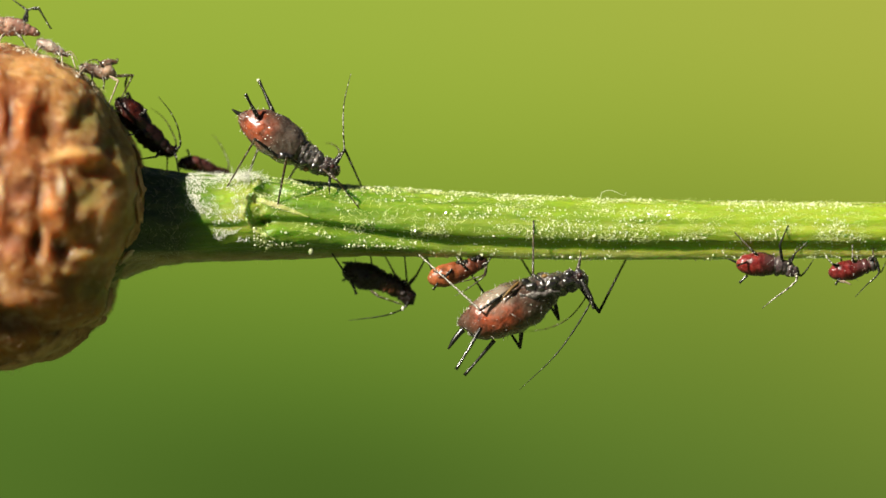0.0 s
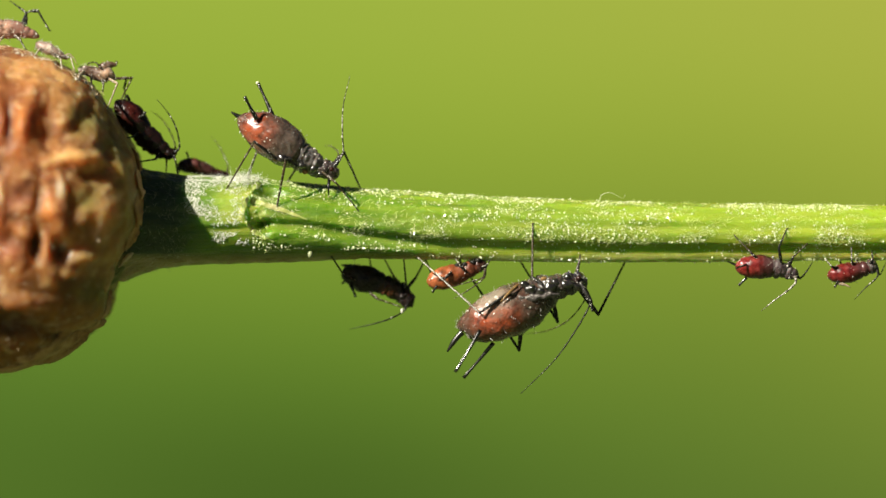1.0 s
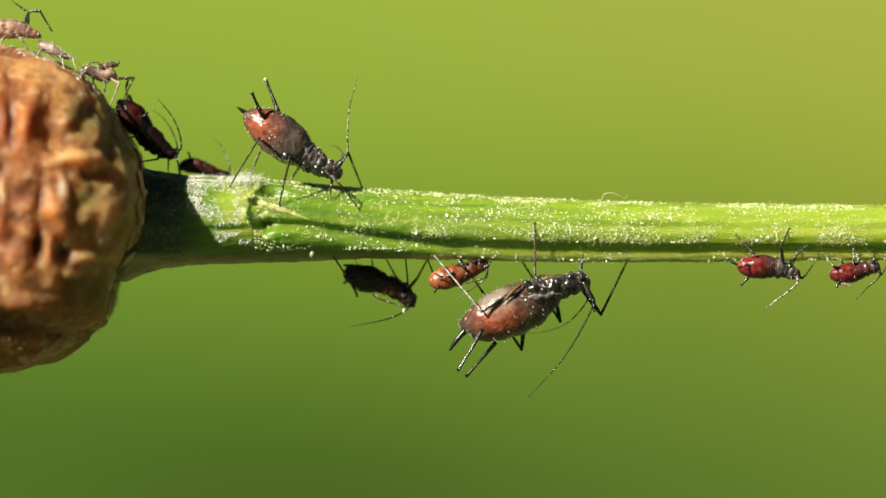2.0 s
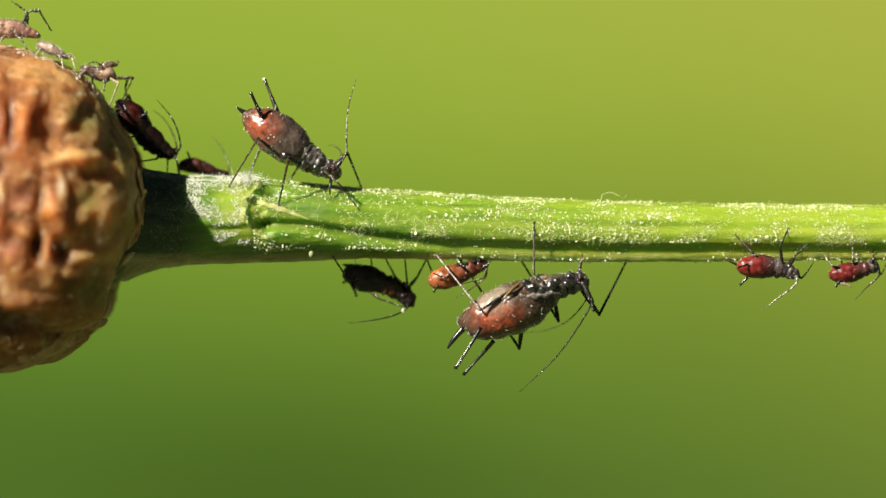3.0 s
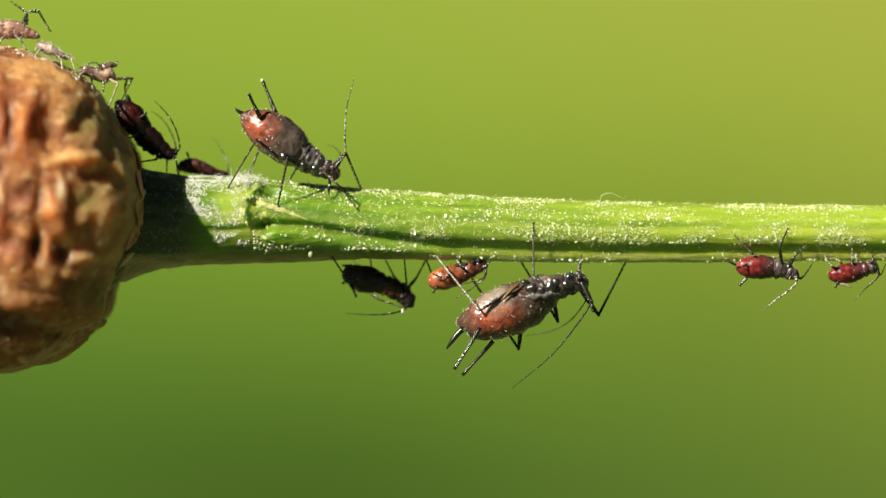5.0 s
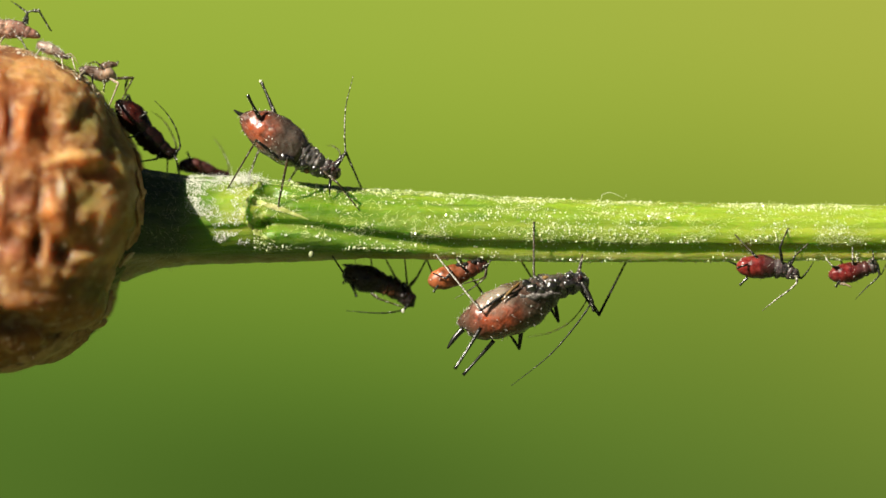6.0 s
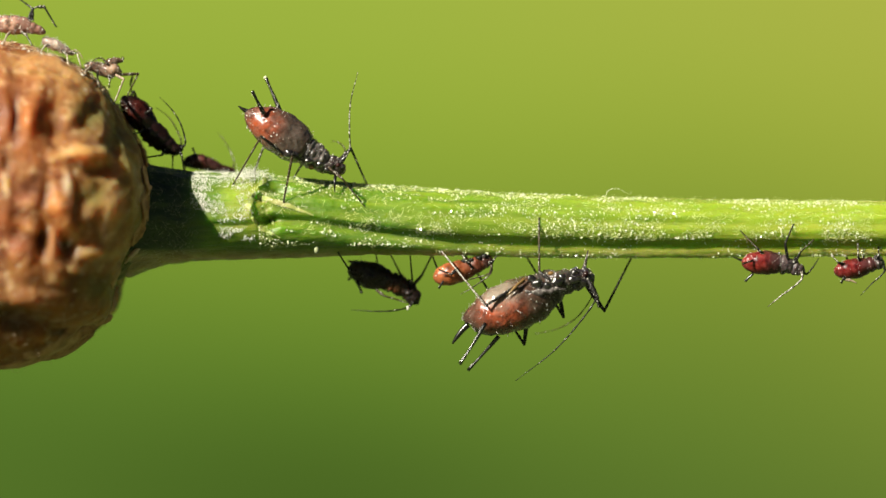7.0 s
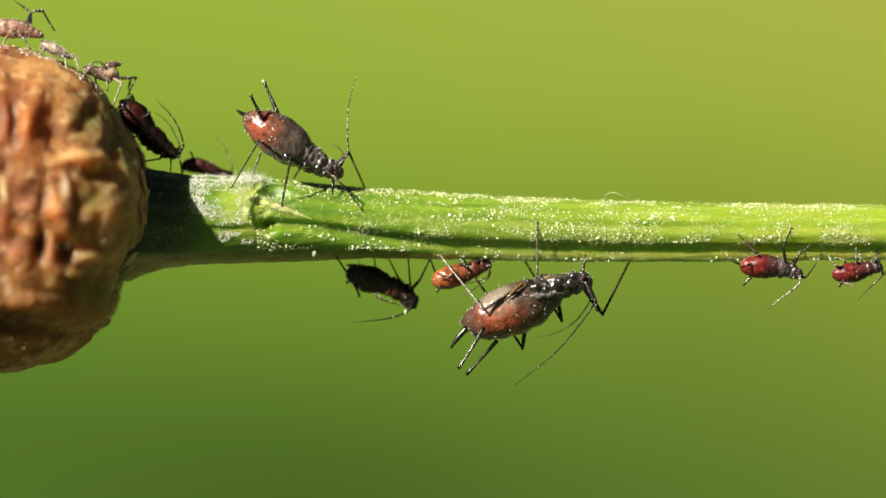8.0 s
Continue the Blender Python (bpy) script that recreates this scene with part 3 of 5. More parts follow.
def build_stem():
    root = thing("stem", (0, 0, 0), "bright green ribbed plant stem with fine white hairs", "plant stem")
    bm = bmesh.new()
    xs = list(np.linspace(-10.161, -3.643, 150)) + list(np.linspace(-3.607, 14.929, 330))
    degs = [k * 2.4 for k in range(150)]
    rings = [[stem_at(x, d) for d in degs] for x in xs]
    # past the view the stem arches over and runs down into the meadow
    x1, z1, r1 = xs[-1], float(AXIS_Z[-1]), THICK[-1]
    for k in range(1, 40):
        a = min(1, k / 24) * math.pi / 2
        cx = x1 + 60 * math.sin(a)
        cz = z1 - 60 * (1 - math.cos(a)) - max(0, k - 24) / 15 * 425
        t = Vector((math.cos(a), 0, -math.sin(a)))
        up = Vector((math.sin(a), 0, math.cos(a)))
        rings.append([Vector((cx, 0, cz)) + (up * math.cos(radians(d)) - Vector((0, 1, 0)) * math.sin(radians(d))) * (r1 * (1 + 0.015 * k)) for d in degs])
    loft(bm, rings)
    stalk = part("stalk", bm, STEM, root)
    rnd = random.Random(5)

    def roots(n, x0, x1, d0, d1, patchy=0.12):
        res = []
        for _ in range(n):
            for _ in range(12):
                x, d = rnd.uniform(x0, x1), rnd.uniform(d0, d1)
                if noise.noise(Vector((x * 0.9, d * 0.035, 2.5))) + 0.6 * noise.noise(Vector((x * 2.6, d * 0.11, 7.5))) > patchy:
                    break
            p = stem_at(x, d)
            c = Vector((x, 0, float(np.interp(x, AXIS_X, AXIS_Z))))
            res.append((p, (p - c).normalized()))
        return res

    strands("hair", roots(600, -5.964, 0.5, -25, 116, 0.08) + roots(1400, 0.5, 14.571, -25, 116, 0.0) + roots(260, -5.964, -0.429, 108, 135, 0.0) + roots(160, -1.5, 14.571, 140, 185, 0.0), HAIR, root, "fine short white hairs", 0.0068, 0.13, 2.6, seed=3, lay=0.95, flat=0.5)
    strands("hair", roots(120, -5.964, 0.5, -45, 112, 0.05) + roots(430, 0.5, 14.571, -45, 112, -0.1), HAIR, root, "fine curled white hairs", 0.0048, 0.18, 1.2, steps=6, seed=8, lay=0.9, flat=0.5)
    strands("hair", roots(500, -8.018, -6.054, -10, 95, 0.08) + roots(620, -8.036, -7.0, -10, 100, 0.0) + roots(120, -7.214, -6.054, 106, 122, -0.2), TUFT, root, "dense white woolly hairs", 0.0065, 0.11, 2.2, seed=4, lay=0.95)
    strands("hair", roots(420, -9.6, -7.9, 0, 180, -1), WOOL, root, "fine short white hairs", 0.0035, 0.17, 1.4, seed=14, lay=0.9)
    strands("hair", roots(420, -7.9, 14.571, -35, 12, -1) + roots(260, -7.9, 14.571, 160, 200, -1), HAIR, root, "short upright pale hairs", 0.006, 0.10, 1.2, seed=51, lay=0.4)
    wisps = []
    for _ in range(220):
        x0, d0 = rnd.uniform(-5.071, 14.393), rnd.choice((rnd.uniform(-10, 30), rnd.uniform(40, 105), rnd.uniform(80, 112)))
        for _ in range(rnd.randint(4, 13)):
            x, d = x0 + rnd.gauss(0, 0.16), d0 + rnd.gauss(0, 3.2)
            p = stem_at(x, d)
            wisps.append((p, (p - Vector((x, 0, float(np.interp(x, AXIS_X, AXIS_Z))))).normalized()))
    strands("hair", wisps, HAIR, root, "matted wisps of white hair", 0.0088, 0.15, 0.9, steps=5, seed=21, lay=1.0, flat=0.85)
    # added white grains stand in for the glints of stem and wool
    grains("glint_grain", roots(3600, -5.964, 14.571, -15, 117, -0.06) + roots(260, -5.964, -0.429, 108, 135, -0.1) + roots(520, -0.429, 14.571, 138, 170, -0.2) + roots(150, -3.0, 14.571, 118, 138, -0.2), GLINT, root, "white grains standing in for glints", 0.0165)
    grains("glint_grain", roots(420, -8.071, -7.571, 2, 100, -0.1) + roots(800, -7.839, -6.40, 2, 98, 0.0) + roots(260, -6.679, -6.054, 5, 95, 0.1) + roots(130, -7.214, -6.054, 106, 122, -0.2), TUFT, root, "coarse white grains standing in for glints in the wool", 0.0125, 12)
    # a tuft of wool at the lip of the node
    tuft = []
    for _ in range(230):
        p = stem_at(-6.036 + rnd.gauss(-0.1, 0.3), rnd.uniform(-10, 38))
        tuft.append((p, Vector((rnd.uniform(-0.3, 0.5), rnd.uniform(-0.7, 0), 1)).normalized()))
    strands("wool_tuft", tuft, TUFT, root, "curled tuft of white wool", 0.0075, 0.32, 4.6, steps=9, seed=6, lay=0.55)
    bm = bmesh.new()
    tube(bm, [(4.957, -0.2, 1.587), (5.028, -0.2, 1.783), (5.276, -0.25, 1.854), (5.541, -0.3, 1.746), (5.706, -0.2, 1.676), (5.777, -0.2, 1.801)], [0.006, 0.006, 0.005, 0.004, 0.004, 0.003], 5, 30)
    part("fibre", bm, WOOL, root, "loose curled white fibre")
    def on_skin(places, lift):
        res = []
        for x, d in places:
            p = stem_at(x, d)
            c = Vector((x, 0, float(np.interp(x, AXIS_X, AXIS_Z))))
            res.append(c + (p - c) * lift)
        return res

    def press(bm, share, lift, rough):
        """Flatten a strip on to the stem's skin."""
        for v in bm.verts:
            x = v.co.x
            c = Vector((x, 0, float(np.interp(x, AXIS_X, AXIS_Z))))
            n = (v.co - c).normalized()
            base = (stem_at(x, math.degrees(math.atan2(-n.y, n.z))) - c).length
            v.co = c + n * (base + ((v.co - c).length - base) * share + lift + rough * noise.noise(v.co * 7))

    # torn pale shreds on the lip of the node
    for places, wide in (([(-5.857, 14), (-5.768, 30), (-5.964, 48)], 0.107), ([(-6.089, 60), (-6.179, 72), (-6.196, 84)], 0.071), ([(-6.143, 92), (-5.929, 103), (-5.607, 112), (-5.25, 118)], 0.071), ([(-5.679, 86), (-5.554, 95), (-5.482, 104)], 0.054)):
        bm = bmesh.new()
        tube(bm, on_skin(places, 1.0), [wide * 0.6, wide, wide * 0.3], 12, 26)
        press(bm, 0.4, 0.03, 0.09)
        part("shred", bm, SCAR, root, "torn pale green shred on the node")
    # the dry bud scale pressed on the stem below the node
    bm = bmesh.new()
    tube(bm, on_skin([(-5.982, 59), (-5.429, 68), (-4.804, 77), (-4.214, 87)], 1.0), [0.06, 0.09, 0.06, 0.012], 14, 40)
    press(bm, 0.14, 0.012, 0.03)
    part("bud_scale", bm, SCALE, root, "straw-coloured pointed bud scale")
    fringe = []
    for _ in range(90):
        x, d = rnd.uniform(-6.054, -4.536), rnd.uniform(0, 14)
        p = stem_at(x, 55 + (x - -6.054) / (-4.536 - -6.054) * 24 + d - 7)
        fringe.append((p, (p - Vector((x, 0, p.z))).normalized()))
    strands("hair", fringe, WOOL, root, "short pale fringe round the scale", 0.006, 0.13, 2.0, seed=41, lay=0.95, flat=0.5)
    return root


stem = build_stem()


def build_egg():
    bm = bmesh.new()
    c = Vector((-4.134, -0.86, -0.089))
    ball(bm, c, 0.107, (0.78, 0.8, 1.05), 14, 10)
    tagged(part("egg", bm, PALE_EGG, pivot=c), "tiny white oval egg stuck to the stem", "insect egg")


build_egg()

# ---------------------------------------------------------------- the gall
GALL_C = Vector((-14.514, -0.2, 1.302))
GALL_R = 5.179


def gall_at(u, w):
    """A point of the gall's skin; u turns round the stem's line, w from the far pole (0) to the stem (1)."""
    th = math.pi * w
    d = Vector((-math.cos(th), -math.sin(th) * math.sin(u), math.sin(th) * math.cos(u)))
    p = 2.6 + 1.9 * max(0.0, d.x) / (abs(d.x) + abs(d.z) + 0.001)      # it is blunter towards the stem
    flat = (d.x * d.x + d.z * d.z) ** (p / 2) + abs(d.y) ** p
    q = d * GALL_R * flat ** (-1 / p)
    q.y *= 1.04
    f = Vector((q.x * 0.60, q.y * 0.55, q.z * 0.46))
    warp = Vector((noise.noise(f * 0.9 + Vector((9, 0, 0))), noise.noise(f * 0.9 + Vector((0, 9, 0))), noise.noise(f * 0.9 + Vector((0, 0, 9))))) * 0.7
    lobe = noise.noise(f * 0.95 + warp)
    bead = noise.noise(f * 2.1 + warp * 1.4)
    crease = 1 - min(1.0, abs(noise.noise(f * 1.1 + warp * 1.3 + Vector((4, 4, 4)))) * 7)
    k = 1.0 + 0.026 * lobe + 0.022 * bead - 0.012 * crease ** 3 + 0.012 * noise.noise(q * 1.7 + warp) + 0.006 * noise.noise(q * 3.6) + 0.003 * noise.noise(q * 7.5)
    k += 0.02 * noise.noise(d * 1.3) - 0.02 * max(0.0, -d.z) ** 3
    wide = math.hypot(d.x, d.z) + 1e-6
    k -= 0.12 * wide * wide * max(0.0, (0.927 * d.x - 0.375 * d.z) / wide) ** 40      # pinched under the neck
    if q.y < 0:
        bend = 0.18 * noise.noise(q * 1.4)
        for px, pz, wx, wz, high, _ in KNOBS + RIDGES + HOLES:
            k += high * math.exp(-(((q.x - px + bend) / wx) ** 2 + ((q.z - pz - bend) / wz) ** 2))
    return GALL_C + q * k


def build_gall():
    root = thing("gall", GALL_C, "brown wrinkled woody gall swelling at the stem's end", "plant gall")
    bm = bmesh.new()
    nu, nw = 300, 200
    rings = [[gall_at(2 * math.pi * i / nu, 0.004 + 0.992 * j / nw) for i in range(nu)] for j in range(nw + 1)]
    loft(bm, rings)
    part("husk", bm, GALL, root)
    rnd = random.Random(9)
    # papery strips that peel along the underside and round the neck
    for u0, w0, du, dw, lift in ((2.72, 0.62, 0.16, 0.20, 0.12), (2.95, 0.60, 0.14, 0.24, 0.14), (2.55, 0.66, 0.12, 0.16, 0.12), (3.1, 0.68, 0.14, 0.18, 0.14), (2.35, 0.80, 0.30, 0.05, 0.12), (2.85, 0.76, 0.12, 0.12, 0.10),
                               (0.75, 0.865, 0.5, 0.05, 0.14), (1.15, 0.875, 0.5, 0.06, 0.14), (1.55, 0.87, 0.5, 0.05, 0.12), (1.95, 0.87, 0.5, 0.06, 0.14)):
        bm = bmesh.new()
        n = 18
        grid = []
        for side in (0.0, 0.035):
            for i in range(n):
                f = i / (n - 1)
                row = []
                for j in range(5):
                    g = j / 4
                    half = du * math.sin(math.pi * (0.06 + 0.88 * f)) * (1 + 0.5 * noise.noise(Vector((f * 6, u0 * 5, 0))))
                    p = gall_at(u0 + (g - 0.5) * half, w0 + dw * (f - 0.5))
                    nrm = (p - GALL_C).normalized()
                    row.append(bm.verts.new(p + nrm * (0.02 + lift * g * g * (0.7 + 0.5 * noise.noise(Vector((f * 5, w0 * 30, 2)))) - side)))
                grid.append(row)
        for s in (0, n):
            for i in range(n - 1):
                for j in range(4):
                    bm.faces.new((grid[s + i][j], grid[s + i + 1][j], grid[s + i + 1][j + 1], grid[s + i][j + 1]))
        for i in range(n - 1):
            for j in (0, 4):
                bm.faces.new((grid[i][j], grid[i + 1][j], grid[n + i + 1][j], grid[n + i][j]))
        for i in (0, n - 1):
            for j in range(4):
                bm.faces.new((grid[i][j], grid[i][j + 1], grid[n + i][j + 1], grid[n + i][j]))
        part("peeling_strip", bm, HUSK, root, "thin dry peeling strip of husk")
    # the funnel by which it grows out of the stem
    bm = bmesh.new()
    rings = []
    for k in range(26):
        f = k / 25
        x = -10.607 + f * 1.607
        r = 0.86 * (1 - f) ** 1.4 + 1.36
        rings.append([Vector((x, -r * math.sin(a) * (1 + 0.05 * noise.noise(Vector((a * 5, f * 2, 0)))), 1 + r * math.cos(a) * (1 + 0.05 * noise.noise(Vector((a * 5, f * 2, 0)))))) for a in (2 * math.pi * i / 90 for i in range(90))])
    loft(bm, rings)
    part("neck", bm, NECK, root, "olive-brown fibrous neck")
    hairs = []
    for _ in range(160):
        u, w = rnd.uniform(-0.4, 0.35), rnd.uniform(0.45, 0.75)
        p = gall_at(u, w)
        hairs.append((p, (p - GALL_C).normalized()))
    strands("hair", hairs, DRY_HAIR, root, "sparse pale hairs", 0.006, 0.20, 2.2, steps=6, seed=11, lay=0.6)
    rim = []
    for _ in range(520):
        p = gall_at(rnd.uniform(1.75, 3.6), rnd.uniform(0.50, 0.84))
        rim.append((p, (p - GALL_C).normalized()))
    strands("hair", rim, DRY_HAIR, root, "short dry fibres", 0.0065, 0.22, 1.2, steps=5, seed=61, lay=0.7)
    # a curled pale flake where husk and neck part
    bm = bmesh.new()
    tube(bm, [(-10.12, -1.30, -0.52), (-9.93, -1.42, -0.30), (-9.76, -1.42, -0.13), (-9.62, -1.36, -0.06)], [0.02, 0.05, 0.07, 0.03], 10, 24, 3, 0.4)
    for v in bm.verts:
        v.co += Vector((0, noise.noise(v.co * 5), noise.noise(v.co * 5 + Vector((5, 0, 0))))) * 0.06
    part("flake", bm, DRY_HAIR, root, "curled pale flake of husk")
    # white grains added along the gall's top to imitate its glints
    glint_roots = []
    for _ in range(150):
        p = gall_at(rnd.uniform(-0.3, 0.55), rnd.uniform(0.48, 0.80))
        glint_roots.append((p, (p - GALL_C).normalized()))
    grains("glint_grain", glint_roots, BEAD, root, "scattered white grains standing in for glints", 0.024, 71)
    fluff = []
    for _ in range(260):
        p = gall_at(rnd.uniform(-0.25, 0.5), rnd.uniform(0.52, 0.80))
        fluff.append((p, (p - GALL_C).normalized()))
    strands("fluff", fluff, DRY_HAIR, root, "tangled pale threads", 0.009, 0.30, 2.8, steps=8, seed=31, lay=0.7, flat=0.4)
    return root


gall = build_gall()


# ---------------------------------------------------------------- aphids
class Aphid:
    def __init__(self, origin, label, group="aphids on the plant"):
        self.thing = thing("aphid", origin, label, "aphid", group)
        self.legs, self.body, self.feelers = [], None, []

    def beads(self, verts, st, n, r, seed, parent):
        """White grains in place of sun glints, on the side that the sun reaches."""
        if n:
            rnd = random.Random(seed + 60)
            line = [Vector(s[:3]) for s in st]
            lit = []
            for p in verts:
                d = (p - min(line, key=lambda q: (q - p).length)).normalized()
                if d.dot(TO_SUN) > -0.1 and noise.noise(p * 3.1) > -0.15:
                    lit.append((p, d))
            grains("glint_bead", rnd.sample(lit, min(n, len(lit))), BEAD, parent, "tiny white beads standing in for sun glints", r, seed)

    def abdomen(self, st, mat, label, pivot=None, wide=0.95, seed=0, bristles=46, ribs=6, lump=0.045, beads=14):
        bm = bmesh.new()
        sack(bm, st, wide, 30, 32, ribs, 0.05, lump, 3.0, seed)
        verts = [(v.co.copy(), v.normal.copy()) for v in bm.verts]
        mid = Vector(st[len(st) // 2][:3])
        self.body = part("abdomen", bm, mat, self.thing, label, pivot=pivot or mid)
        if bristles:
            rnd = random.Random(seed + 20)
            line = [Vector(s[:3]) for s in st]
            picks = []
            for p, _ in rnd.sample(verts, bristles):
                c = min(line, key=lambda q: (q - p).length)
                picks.append((p, (p - c).normalized()))
            strands("bristle", picks, BRISTLE, self.body, "tiny pale bristles", 0.0105, 0.11, 0.2, seed=seed)
        self.beads([p for p, _ in verts], st, beads, 0.013, seed, self.body)
        return self

    def segment(self, name, st, mat, wide=0.95, seed=1, ribs=3, rib=0.12, lump=0.12, knobs=0, beads=10):
        bm = bmesh.new()
        sack(bm, st, wide, 34 if knobs else 20, 40 if knobs else 24, ribs, rib, lump, 6.0, seed)
        rnd = random.Random(seed + 90)
        line = [Vector(s[:3]) for s in st]
        tall = max(s[3] for s in st)
        spots = [v.co.copy() for v in rnd.sample(list(bm.verts), knobs)]
        for c in spots:
            out = (c - min(line, key=lambda q: (q - c).length)).normalized()
            size, high = tall * rnd.uniform(0.2, 0.36), tall * rnd.uniform(0.08, 0.22) * rnd.choice((1, 1, 1, -0.9))
            for v in bm.verts:
                v.co += out * (high * math.exp(-((v.co - c).length / size) ** 2))
        verts = [v.co.copy() for v in bm.verts]
        part(name, bm, mat, self.body)
        self.beads(verts, st, beads, 0.013, seed, self.body)
        return self

    def eyes(self, p, r, dy):
        for s in (-1, 1):
            bm = bmesh.new()
            ball(bm, Vector(p) + Vector((0, s * dy, 0)), r)
            part("eye", bm, EYE, self.body, "dark red bulging eye")
        return self

    def horn(self, name, pts, r0, r1, mat=None, rim=True):
        bm = bmesh.new()
        rr = [r0, (r0 + r1) / 2, r1, r1 * (1.35 if rim else 0.4)]
        a = [Vector(p) for p in spline(pts, 4)]
        tube(bm, a, rr, 10, 14)
        if name == "cornicle":
            studs(bm, pts, (r0 + r1) * 0.5, int(9 * (Vector(pts[0]) - Vector(pts[-1])).length), 0.011, len(self.legs) + int(r0 * 900))
        part(name, bm, mat or HORN, self.body, "black tubular cornicle" if name == "cornicle" else "", second=BEAD)
        return self

    def feeler(self, pts, r=0.026, mat=None, knots=9):
        bm = bmesh.new()
        tube(bm, pts, [r * 1.7, r * 0.95, r * 0.8, r * 0.6, r * 0.25], 7, 84, knots, 0.4)
        studs(bm, pts[:-1], r * 0.8, {SPARK: 34, GLINTY: 24}.get(mat, 5), 0.013, len(pts) + int(r * 1000))
        self.feelers.append(part("antenna", bm, mat or BLACK, self.body, "long thin jointed antenna", pivot=pts[0], second=BEAD))
        return self

    def coxae(self, *places):
        for c in places:
            bm = bmesh.new()
            ball(bm, Vector(c[:3]), c[3] * 0.88, (1.15, 0.8, 0.9), 16, 10)
            for v in bm.verts:
                v.co += (v.co - Vector(c[:3])) * 0.5 * noise.noise(v.co * 7)
            part("coxa", bm, GLOSS, self.body, "black glossy leg base")
        return self

    def leg(self, hip, knee, foot, r=0.05, femur=None, tibia=None, bow=0.0):
        hip, knee, foot = Vector(hip), Vector(knee), Vector(foot)
        bm = bmesh.new()
        tube(bm, [hip, hip.lerp(knee, 0.55), knee], [r * 0.8, r * 1.15, r * 0.8], 9, 14)
        ball(bm, knee, r * 0.85, (1, 1, 1), 10, 6)
        studs(bm, [hip, hip.lerp(knee, 0.5), knee], r, 4, 0.014, len(self.legs) + int(700 * r))
        f = part("leg", bm, femur or BLACK, self.thing, pivot=hip, second=BEAD)
        bm = bmesh.new()
        mid = knee.lerp(foot, 0.5) + Vector((0, -bow, 0))
        claw = foot + (foot - knee).normalized() * 0.02
        tube(bm, [knee, mid, foot], [r * 0.62, r * 0.5, r * 0.42], 8, 60, 13, 0.28)
        tube(bm, [foot, foot.lerp(claw, 0.5), claw + Vector((0.05, -0.01, 0))], [r * 0.4, r * 0.5, r * 0.25], 6, 6)
        studs(bm, [knee, mid, foot], r * 0.5, {GLINTY: 60, SHINE: 16, PALE: 26}.get(tibia, 5), 0.014, len(self.legs) + int(1000 * r))
        t = part("tibia", bm, tibia or BLACK, f, pivot=knee, second=BEAD)
        self.legs.append((f, t, hip, knee, foot))
        return self


